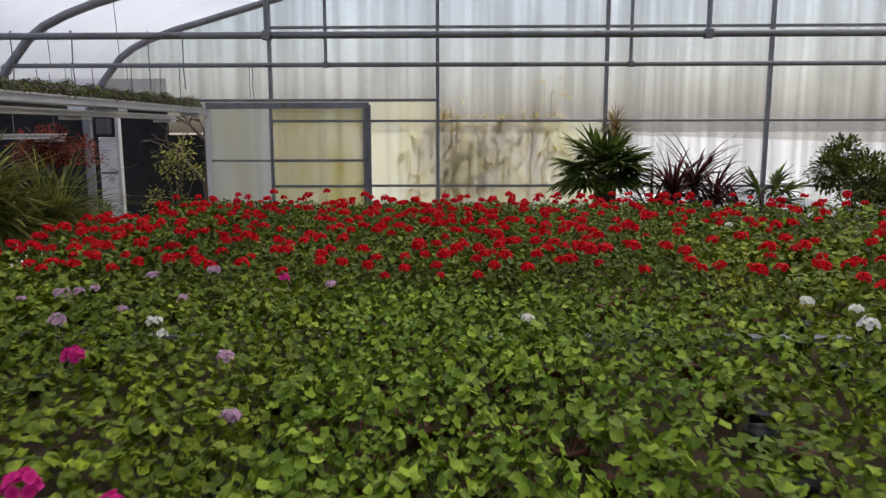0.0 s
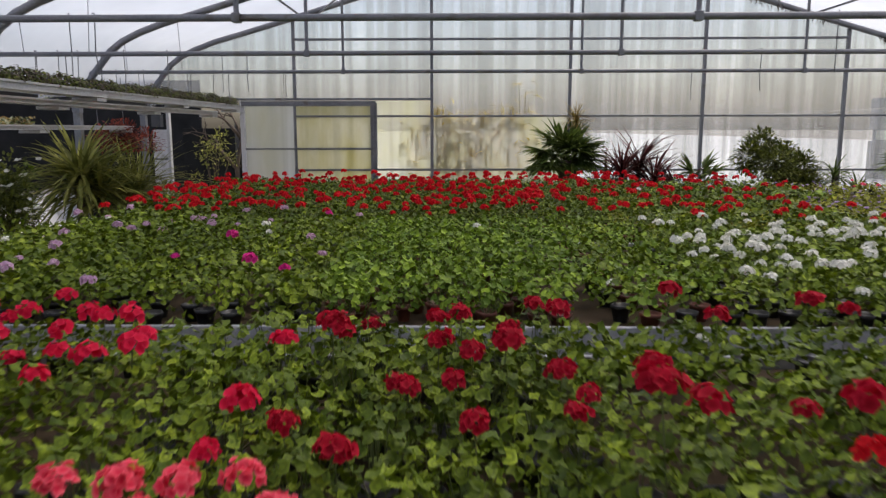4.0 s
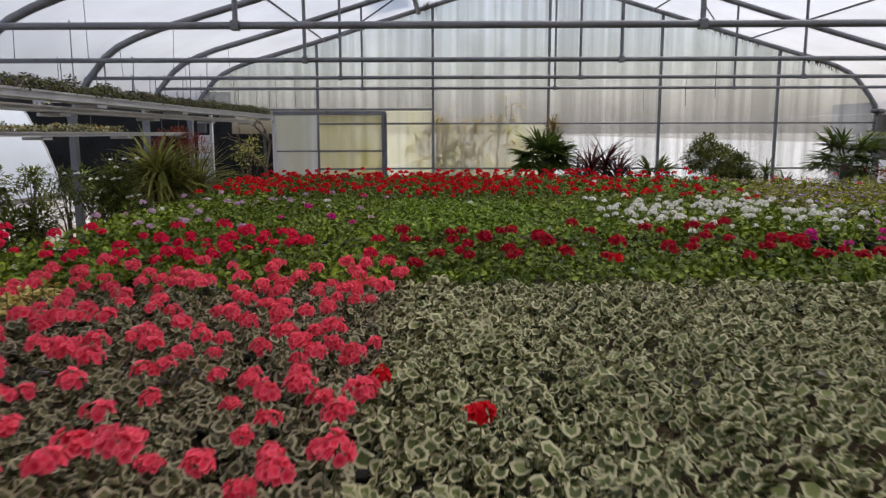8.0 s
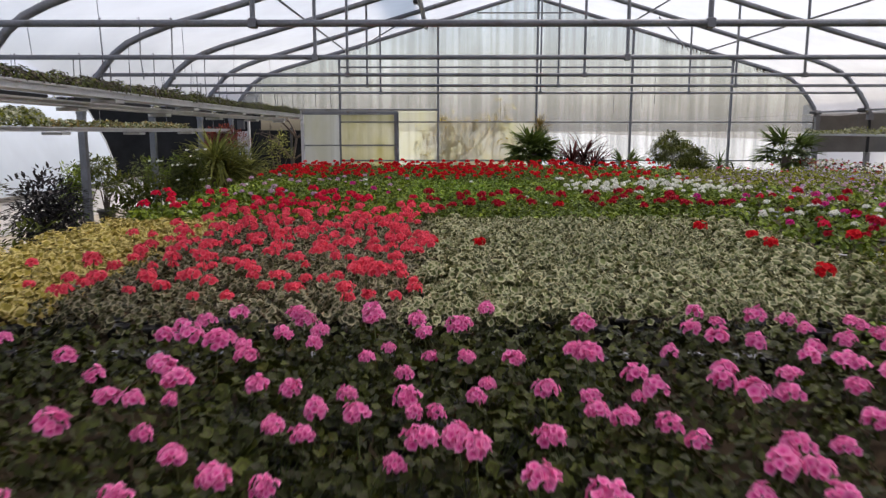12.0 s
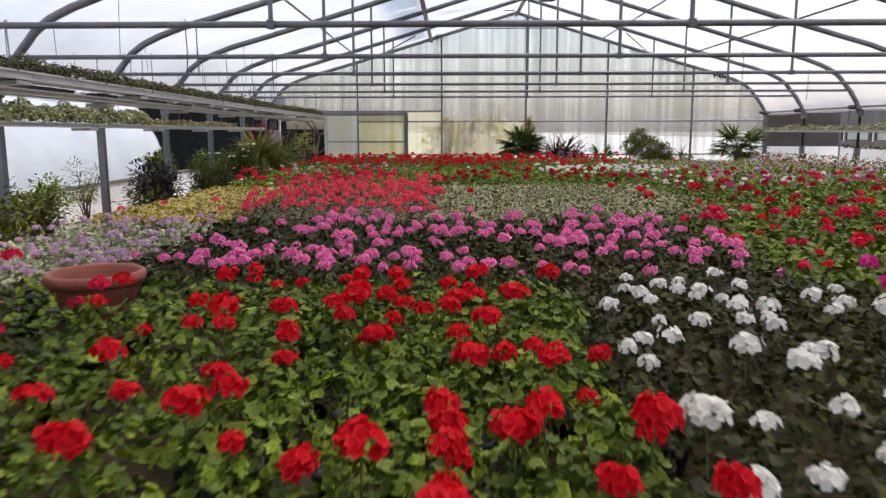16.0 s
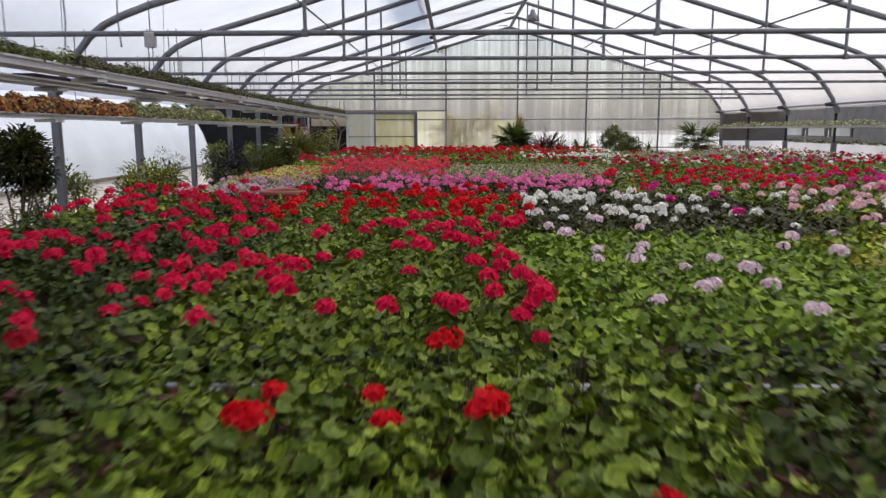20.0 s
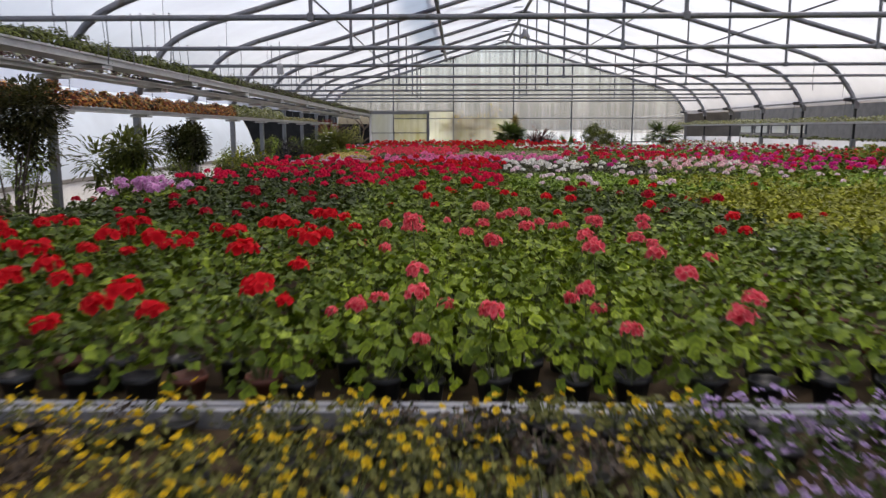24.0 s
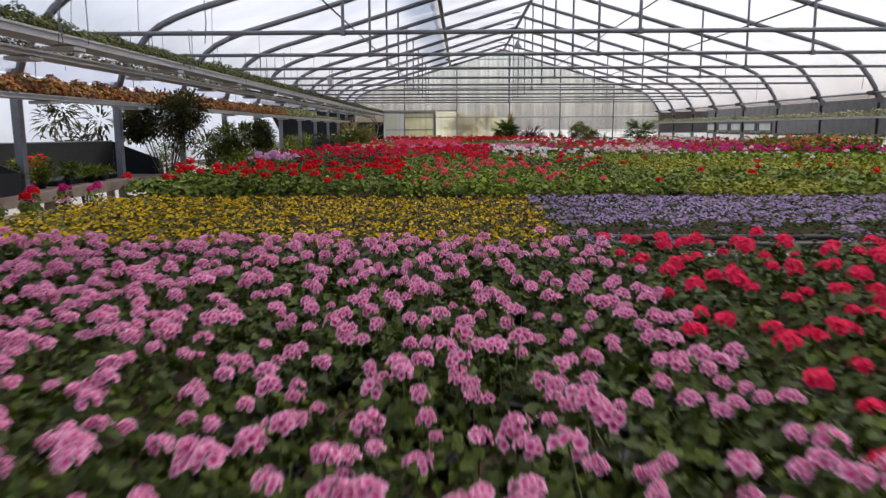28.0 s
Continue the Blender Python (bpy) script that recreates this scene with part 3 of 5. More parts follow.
GUTTERS = [(-2.87, 1.9, 0.2, 0.065), (-3.2, 1.83, 0.18, 0.05), (-4.0, 1.62, 0.2, 0.05)]
make_gutter(*GUTTERS[0], "white metal gutter shelf of small green sedum plants")
make_gutter(*GUTTERS[1], "white metal gutter shelf hung over the aisle")
make_gutter(*GUTTERS[2], "low white metal gutter shelf of trailing plants", -1.2, rise=0.07)
hook_s = Shape().tube([(0, 0, 0.03), (0.012, 0, 0.035), (0.014, 0, 0), (0.006, 0, -0.2), (0.02, 0, -0.34)], 0.004, 4)
hook_me = hook_s.mesh("wire_hook", WIRE)
rng = random.Random(5)
for y in ARCHES[:13]:
    for x, zt in ((-4.0, 1.64), (-3.2, 1.85), (-2.87, 1.92)):
        zt += lift(y)
        solid("hanging_wire", Shape().tube([(x, y, TIE), (x + rng.uniform(-0.02, 0.02), y, zt)], 0.0045, 4), WIRE, "thin grey suspension wire between tie beam and gutter", "wire", "suspension wires")
    for x in (-2.95, -3.6):
        solid("hanging_wire", Shape().tube([(x, y, roof_z(x) - 0.04), (x + rng.uniform(-0.03, 0.03), y, TIE)], 0.0035, 4), WIRE, "thin grey wire between roof arch and tie beam", "wire", "roof wires")
    for k in range(9):
        ob = tagged(new("wire_hook", hook_me), "short bent grey wire hook on a tie beam", "hook", "wire hooks")
        ob.matrix_world = pose(rng.uniform(-4.0, -1.5) if k < 8 else rng.uniform(2.5, 6.5), y, TIE, 0, 0, rng.uniform(0, 360))

# ---------------------------------------------------------------- aisle side: neighbouring tunnel, low wall, dark shelter
tunnel = thing("polytunnel", "neighbouring white plastic polytunnel", "polytunnel", kind="structure")
prof = [(-6.75, 0.56), (-6.8, 0.95), (-6.95, 1.4), (-7.25, 2.0), (-7.8, 2.6), (-8.6, 3.1), (-9.8, 3.35), (-11.0, 3.1), (-11.8, 2.6), (-12.3, 2.0), (-12.6, 1.2), (-12.7, 0.0)]
ys = [0.2 - 2.0 * k for k in range(18)]
n = len(prof)
for a, b in zip(ys, ys[1:]):
    m = (a + b) / 2
    sh = Shape().add([(x, a, z) for x, z in prof] + [(x + 0.03, m, z - 0.03) for x, z in prof] + [(x, b, z) for x, z in prof], [(r * n + i, r * n + i + 1, (r + 1) * n + i + 1, (r + 1) * n + i) for r in range(2) for i in range(n - 1)])
    part("film_strip", sh, WHITE_FILM, tunnel, smooth=True)
for y in ys[::1]:
    part("hoop", Shape().tube([(x - 0.03, y, z - 0.03) for x, z in prof], 0.025, 6), WHITE_METAL, tunnel)
part("edge_band", Shape().tube([(x, ys[0], z) for x, z in prof], 0.02, 6), WHITE_METAL, tunnel)
part("base_board", Shape().box(-6.82, ys[-1], 0.53, -6.7, 4.0, 0.6), GREY_NET, tunnel)
part("base_wall", Shape().box(-6.8, ys[-1], 0, -6.72, 4.0, 0.53), WALL_PAINT, tunnel, "white painted low wall")
shelter = thing("shade_screen", "black doorway tarp and sheet standing in for dark space", "screen", kind="structure")
part("screen_cloth", Shape().box(-4.28, 1.6, 0, -1.6, 1.64, 1.64), NET, shelter)
# wide black sheet put in for the shaded space past the tunnel end
part("screen_cloth", Shape().box(-12.0, 2.6, 0, -4.3, 2.64, 2.5), NET, shelter)
part("screen_post", Shape().tube([(-2.9, 1.5, 0), (-2.9, 1.5, 2.0)], 0.03, 6), DARK_STEEL, shelter)
part("screen_post", Shape().tube([(-3.35, 1.55, 0), (-3.35, 1.55, 1.7)], 0.03, 6), DARK_STEEL, shelter)

# ---------------------------------------------------------------- far side bay: shade cloth, shelf, white film
side = thing("side_bay", "dim side bay with grey shade cloth over white film", "side bay", kind="structure")
part("white_band", Shape().box(9.64, NEAR_END, 0, 9.645, 0.24, 1.2), SIDE_FILM, side, "white plastic side sheet")
part("top_rail", Shape().tube([(9.64, NEAR_END, 1.215), (9.64, 0.25, 1.215)], 0.018, 6), DARK_STEEL, side)
part("bay_end_sheet", Shape().box(7.75, 0.25, 0, 9.6, 0.255, 1.2), SIDE_FILM, side, "white plastic side sheet")
roof_s = Shape().add([(7.68, NEAR_END, 1.97), (9.4, NEAR_END, 2.03), (9.4, 14.0, 2.03), (7.68, 14.0, 1.97)], [(0, 1, 2, 3)])
part("bay_roof", roof_s, CLOTH, side, "thin grey shade cloth ceiling")
# grey wall stands in for the unlit depth of the bay beyond
part("back_wall", Shape().box(14.0, NEAR_END, 0, 14.1, 4.9, 2.6), GREY_NET, side, "grey wall standing in for the dark bay interior")
part("back_wall", Shape().box(14.0, 4.91, 0, 14.1, 14.0, 1.22), GREY_NET, side, "grey wall standing in for the dark bay interior")
part("back_wall", Shape().box(14.0, 4.91, 1.62, 14.1, 14.0, 2.6), GREY_NET, side, "grey wall standing in for the dark bay interior")
# added sheet that keeps the open bay end dark
part("bay_end_filler", Shape().box(7.75, 0.25, 1.204, 9.6, 0.256, 2.0), GREY_NET, side, "grey cloth added to darken the bay end")
for k in range(5):
    y = 5.8 + k * 1.8
    f = part("window_frame", Shape().box(13.96, y - 0.86, 1.225, 14.05, y - 0.76, 1.615).box(13.96, y + 0.6, 1.225, 14.05, y + 0.7, 1.615).box(13.96, y - 0.755, 1.225, 14.05, y + 0.595, 1.27).box(13.96, y - 0.755, 1.57, 14.05, y + 0.595, 1.615), DARK_STEEL, side)
    part("pane", Shape().box(14.0, y - 0.75, 1.275, 14.006, y + 0.59, 1.565), CLOUDY, f)
gut = thing("hanging_gutter", "pale metal gutter shelf of small plants in the side bay", "gutter shelf", "hanging gutters")
part("gutter_length", Shape().box(7.38, NEAR_END, 1.545, 7.56, -0.12, 1.585), WHITE_METAL, gut)
for y in ARCHES:
    part("hanger", Shape().tube([(7.47, y, 1.59), (7.5, y, 2.02)], 0.005, 5), WIRE, gut)

# ---------------------------------------------------------------- plants: small shapes in arrays
class Leaves:
    """Vertices, faces, a radius for each vertex and a material for each face, kept as arrays."""

    def __init__(self):
        self.v, self.f, self.u, self.m, self.n = [], [], [], [], 0

    def add(self, v, f, u, m):
        v = np.asarray(v, float)
        self.v.append(v)
        self.f.append(np.asarray(f, int) + self.n)
        self.u.append(np.asarray(u, float))
        self.m.append(np.full(len(f), m, int))
        self.n += len(v)

    def arrays(self):
        return np.concatenate(self.v), np.concatenate(self.f), np.concatenate(self.u), np.concatenate(self.m)


def tri_mesh(name, arrays, materials):
    v, f, u, m = arrays
    me = bpy.data.meshes.new(name)
    me.vertices.add(len(v))
    me.vertices.foreach_set("co", v.astype(np.float32).ravel())
    me.loops.add(3 * len(f))
    me.loops.foreach_set("vertex_index", f.astype(np.int32).ravel())
    me.polygons.add(len(f))
    me.polygons.foreach_set("loop_start", np.arange(0, 3 * len(f), 3, dtype=np.int32))
    for x in materials:
        me.materials.append(x)
    me.polygons.foreach_set("material_index", m.astype(np.int32))
    me.polygons.foreach_set("use_smooth", m >= 0)
    uv = me.uv_layers.new(name="UVMap")
    flat = u[f.ravel()]
    uv.data.foreach_set("uv", np.stack([flat, flat * 0], 1).astype(np.float32).ravel())
    me.update()
    me.validate()
    return me


def joined(placed):
    """Joins (arrays, 4x4 matrix) pairs into one set of arrays."""
    vs, fs, us, ms, n = [], [], [], [], 0
    for (v, f, u, m), x in placed:
        vs.append(v @ x[:3, :3].T + x[:3, 3])
        fs.append(f + n)
        us.append(u)
        ms.append(m)
        n += len(v)
    return np.concatenate(vs), np.concatenate(fs), np.concatenate(us), np.concatenate(ms)


def frame_of(normal, spin, r):
    n = normal / np.linalg.norm(normal)
    a = np.cross(n, (0.31, 0.77, 0.55))
    a /= np.linalg.norm(a)
    b = np.cross(n, a)
    c, s = math.cos(spin), math.sin(spin)
    return a * c + b * s, b * c - a * s, n


def leaf_disc(out, at, normal, r, rim, r_, material, cup=0.2, fan=False):
    """A round, notched and ruffled leaf with a sunk middle; fan: with no point of its own in the middle."""
    a, b, n = frame_of(np.asarray(normal, float), r_.uniform(0, 6.28), r)
    vs, us = [at - n * r * cup], [0.0]
    ruffle, turn = r_.uniform(0.1, 0.26), r_.uniform(0, 6.28)
    for k in range(rim):
        w = 2 * math.pi * k / rim
        q = r * (1.05 if k % 2 else 0.88) * r_.uniform(0.92, 1.08)
        if k == 0:
            q *= 0.4 if rim > 6 else 0.8
        up = ruffle * math.sin(2 * w + turn) + (0.1 if k % 2 else -0.1) + r_.uniform(-0.1, 0.1)
        vs.append(at + (a * math.cos(w) + b * math.sin(w)) * q + n * r * up)
        us.append(1.0 if k and not fan else 0.2 + 0.4 * (k % 2))
    if fan:
        out.add(vs[1:], [(0, k, k + 1) for k in range(1, rim - 1)], us[1:], material)
    else:
        out.add(vs, [(0, k + 1, (k + 1) % rim + 1) for k in range(rim)], us, material)


def floret(out, at, normal, r, r_, material, petals=5, fine=True):
    a, b, n = frame_of(np.asarray(normal, float), r_.uniform(0, 6.28), r)
    vs, us, fs = [at - n * r * 0.3], [0.0], []
    rim = petals * 2 if fine else petals
    for k in range(rim):
        w = 2 * math.pi * k / rim
        q = r * ((1.0 if k % 2 else 0.78) if fine else 1.0) * r_.uniform(0.85, 1.12)
        vs.append(at + (a * math.cos(w) + b * math.sin(w)) * q + n * r * r_.uniform(-0.25, 0.3))
        us.append(1.0)
        fs.append((0, k + 1, (k + 1) % rim + 1))
    out.add(vs, fs, us, material)


def stalk(out, p, q, r, material):
    p, q = np.asarray(p, float), np.asarray(q, float)
    a, b, _ = frame_of(q - p, 0.4, r)
    ring = [(a * math.cos(w) + b * math.sin(w)) * r for w in (0, 2.09, 4.19)]
    out.add([p + d for d in ring] + [q + d for d in ring], [(0, 1, 4), (0, 4, 3), (1, 2, 5), (1, 5, 4), (2, 0, 3), (2, 3, 5)], [0.2] * 6, material)


def foliage(seed, spread, height, leaves, size, rim, near, fan=False):
    """A cushion of leaves on short stems. Base at the pot's rim."""
    r_, out = random.Random(seed), Leaves()
    for k in range(leaves):
        w = r_.uniform(0, 6.283)
        q = math.sqrt(r_.uniform(0, 1))
        top = height * (1 - 0.55 * q ** 3) * r_.uniform(0.74, 1.12)
        if r_.random() < 0.34:
            top = top * r_.uniform(0.25, 0.75) - (0.03 if q > 0.75 else 0.0)
        at = np.array([math.cos(w) * q * spread, math.sin(w) * q * spread, top])
        nrm = np.array([math.cos(w) * q * 1.1 + r_.uniform(-0.6, 0.6), math.sin(w) * q * 1.1 + r_.uniform(-0.6, 0.6), 1.0])
        leaf_disc(out, at, nrm, size * r_.uniform(0.65, 1.2), rim, r_, 0, fan=fan)
        if near and k % 3 == 0:
            stalk(out, (at[0] * 0.25, at[1] * 0.25, 0.0), at - (0, 0, size * 0.2), 0.0016, 1)
    return out.arrays()


def flower_head(seed, r, florets, stem, fine, size=0.42):
    """A ball-shaped head of florets on a stalk; base of the stalk at the origin."""
    r_, out = random.Random(seed), Leaves()
    lean = np.array([r_.uniform(-0.02, 0.02), r_.uniform(-0.02, 0.02), stem])
    squash, lobe = r_.uniform(0.62, 0.85), r_.uniform(0, 6.28)
    for k in range(florets):
        z = 1 - 1.25 * (k + 0.5) / florets
        w = k * 2.4 + r_.uniform(-0.3, 0.3)
        s = math.sqrt(max(0, 1 - z * z))
        if r_.random() < 0.07:
            continue
        d = np.array([s * math.cos(w), s * math.sin(w), z * squash])
        floret(out, lean + d * r * r_.uniform(0.74, 1.1) * (1 + 0.14 * math.sin(2 * w + lobe)), d + (r_.uniform(-0.35, 0.35), r_.uniform(-0.35, 0.35), 0.3), r * size * r_.uniform(0.85, 1.2), r_, 2, 5, fine)
    stalk(out, (0, 0, 0), lean, 0.002, 1)
    return out.arrays()


def single_flowers(seed, n, spread, height, r, fine):
    """Small open flowers scattered over a low cushion."""
    r_, out = random.Random(seed), Leaves()
    for _ in range(n):
        w, q = r_.uniform(0, 6.283), math.sqrt(r_.random()) * spread
        at = np.array([math.cos(w) * q, math.sin(w) * q, height * r_.uniform(0.9, 1.25)])
        floret(out, at, (r_.uniform(-0.5, 0.5), r_.uniform(-0.9, 0.3), 0.8), r * r_.uniform(0.8, 1.2), r_, 2, 5, fine)
    return out.arrays()


def pot_arrays(r, h, sides=10):
    prof = [(r * 0.72, 0), (r * 0.95, h * 0.8), (r * 1.06, h * 0.8), (r * 1.08, h), (r * 0.98, h), (r * 0.93, h * 0.86)]
    v = [(a * math.cos(2 * math.pi * k / sides), a * math.sin(2 * math.pi * k / sides), z) for a, z in prof for k in range(sides)]
    f = []
    for i in range(len(prof) - 1):
        for k in range(sides):
            p, q = i * sides + k, i * sides + (k + 1) % sides
            f += [(p, q, q + sides), (p, q + sides, p + sides)]
    n = len(v)
    v.append((0, 0, h * 0.86))
    f += [((len(prof) - 1) * sides + k, (len(prof) - 1) * sides + (k + 1) % sides, n) for k in range(sides)]
    return np.array(v), np.array(f), np.zeros(len(v)), np.full(len(f), 3)


POT_R, POT_H = 0.043, 0.07
POT = pot_arrays(POT_R, POT_H, 8)
POT_FAR = pot_arrays(POT_R, POT_H, 6)

# kind: leaf, petal, pot, spread, height, leaf count, leaf radius, heads a plant, head radius, stalk, single flowers, plural words
KINDS = {
    "scarlet_geranium": (LEAF_MID, RED, POT_TERRA, 0.09, 0.13, 44, 0.021, 0.6, 0.033, 0.175, 0, "scarlet-flowered green geranium"),
    "red_geranium": (LEAF_MID, RED, POT_BLACK, 0.088, 0.12, 44, 0.021, 0.55, 0.036, 0.17, 0, "bright red-flowered green geranium"),
    "hot_pink_geranium": (LEAF, HOT_PINK, POT_BLACK, 0.09, 0.12, 46, 0.021, 0.17, 0.03, 0.145, 0, "green geranium with few hot pink heads"),
    "lilac_pink_geranium": (LEAF, LILAC, POT_BLACK, 0.09, 0.12, 46, 0.021, 0.22, 0.028, 0.145, 0, "green geranium with few lilac-pink heads"),
    "green_geranium": (LEAF_BRIGHT, WHITE, POT_TERRA, 0.085, 0.12, 42, 0.021, 0.03, 0.022, 0.135, 0, "bright green geranium hardly in flower"),
    "mid_geranium": (LEAF, WHITE, POT_BLACK, 0.09, 0.12, 44, 0.021, 0.04, 0.022, 0.14, 0, "mid-green geranium hardly in flower"),
    "white_geranium": (LEAF, WHITE, POT_BLACK, 0.09, 0.115, 44, 0.02, 1.25, 0.028, 0.145, 0, "white-flowered green geranium"),
    "rose_geranium": (LEAF, ROSE, POT_BLACK, 0.085, 0.14, 42, 0.021, 0.55, 0.034, 0.19, 0, "rose-red-flowered geranium"),
    "dark_red_geranium": (LEAF_MID, DARK_RED, POT_BLACK, 0.085, 0.145, 44, 0.021, 0.7, 0.035, 0.2, 0, "dark red-flowered geranium"),
    "coral_geranium": (LEAF_CORAL, CORAL, POT_BLACK, 0.085, 0.1, 44, 0.023, 1.2, 0.032, 0.17, 0, "coral-flowered geranium with white-edged leaves"),
    "variegated_geranium": (LEAF_SILVER, RED, POT_BLACK, 0.088, 0.12, 50, 0.0235, 0.03, 0.034, 0.18, 0, "geranium with white-edged grey-green leaves"),
    "golden_geranium": (LEAF_GOLD, CORAL, POT_BLACK, 0.088, 0.1, 46, 0.025, 0.08, 0.028, 0.14, 0, "geranium with golden yellow leaves"),
    "pink_geranium": (LEAF_DARK, PINK, POT_BLACK, 0.086, 0.1, 48, 0.02, 0.62, 0.031, 0.14, 0, "bright pink-flowered geranium with dark leaves"),
    "dark_leaved_geranium": (LEAF_DARK, WHITE, POT_BLACK, 0.088, 0.1, 50, 0.02, 0.5, 0.031, 0.15, 0, "white-flowered geranium with dark leaves"),
    "crimson_geranium": (LEAF_MID, CRIMSON, POT_BLACK, 0.09, 0.115, 44, 0.022, 0.62, 0.035, 0.16, 0, "crimson-flowered green geranium"),
    "pale_geranium": (LEAF_BRIGHT, PALE, POT_BLACK, 0.088, 0.11, 44, 0.022, 0.16, 0.03, 0.145, 0, "pale pink-flowered light green geranium"),
    # the two deep kinds carry the bench sides' shade in their leaf colour
    "deep_crimson_geranium": (LEAF_DEEP_OR_SHADED, CRIMSON, POT_BLACK, 0.09, 0.115, 44, 0.022, 0.5, 0.033, 0.16, 0, "crimson-flowered shade-darkened green geranium"),
    "deep_green_geranium": (LEAF_DEEP_OR_SHADED, DARK_RED, POT_TERRA, 0.09, 0.12, 46, 0.022, 0.12, 0.029, 0.155, 0, "shade-darkened green geranium with few dark red heads"),
    "mauve_geranium": (LEAF, MAUVE, POT_BLACK, 0.09, 0.11, 40, 0.021, 1.6, 0.04, 0.16, 0, "mauve-flowered geranium"),
    "plain_geranium": (LEAF_DARK, HOT_PINK, POT_BLACK, 0.088, 0.1, 46, 0.02, 0.12, 0.032, 0.15, 0, "dark-leaved geranium with few magenta heads"),
    "blush_geranium": (LEAF, BLUSH, POT_BLACK, 0.09, 0.11, 40, 0.021, 1.5, 0.032, 0.15, 0, "pale pink-flowered geranium"),
    "dark_green_geranium": (LEAF_MID, RED, POT_TERRA, 0.09, 0.12, 46, 0.022, 0.13, 0.029, 0.155, 0, "dark green geranium with few red heads"),
    "salmon_geranium": (LEAF, SALMON, POT_BLACK, 0.09, 0.12, 46, 0.021, 0.26, 0.03, 0.155, 0, "green geranium with coral-red heads"),
    "lime_plant": (LEAF_LIME, RED, POT_BLACK, 0.09, 0.09, 52, 0.016, 0.01, 0.022, 0.1, 0, "low yellow-green cushion plant"),
    "lilac_plant": (LEAF_GREY, LILAC, POT_BLACK, 0.088, 0.08, 44, 0.015, 0.9, 0.022, 0.11, 0, "low lilac-flowered grey-leaved plant"),
    "yellow_viola": (LEAF_VIOLA, YELLOW, POT_BLACK, 0.072, 0.05, 62, 0.0105, 0, 0.0088, 0.07, 9, "yellow viola with olive leaves"),
    "purplish_viola": (LEAF_BROWN, YELLOW, POT_BLACK, 0.07, 0.048, 58, 0.0105, 0, 0.0088, 0.07, 7, "yellow viola with dark purplish leaves"),
    "golden_viola": (LEAF_VIOLA, YELLOW, POT_BLACK, 0.08, 0.05, 60, 0.0115, 0, 0.0095, 0.07, 10, "golden yellow viola"),
    "violet_viola": (LEAF_DEEP_OR_SHADED, VIOLET, POT_BLACK, 0.056, 0.055, 46, 0.011, 0, 0.008, 0.07, 16, "violet-blue flowered viola"),
    "bicolor_geranium": (LEAF_DEEP_OR_SHADED, BICOLOR, POT_BLACK, 0.082, 0.06, 46, 0.02, 3.3, 0.0185, 0.085, 0, "pink and white flowered geranium"),
    "coral_red_geranium": (LEAF_DEEP_OR_SHADED, CORAL_RED, POT_BLACK, 0.082, 0.065, 44, 0.021, 1.15, 0.025, 0.09, 0, "coral red-flowered geranium"),
    "meadow_plant": (LEAF_LIME, VIOLET, POT_BLACK, 0.09, 0.09, 44, 0.016, 0.0, 0.018, 0.1, 2, "light green bedding plant with violet flowers"),
    "tawny_plant": (LEAF_LIME, CORAL, POT_BLACK, 0.09, 0.1, 44, 0.016, 0.3, 0.022, 0.12, 0, "light green bedding plant with orange flowers"),
    "magenta_geranium": (LEAF, HOT_PINK, POT_BLACK, 0.09, 0.115, 40, 0.021, 1.2, 0.033, 0.15, 0, "dense magenta-flowered geranium"),
}

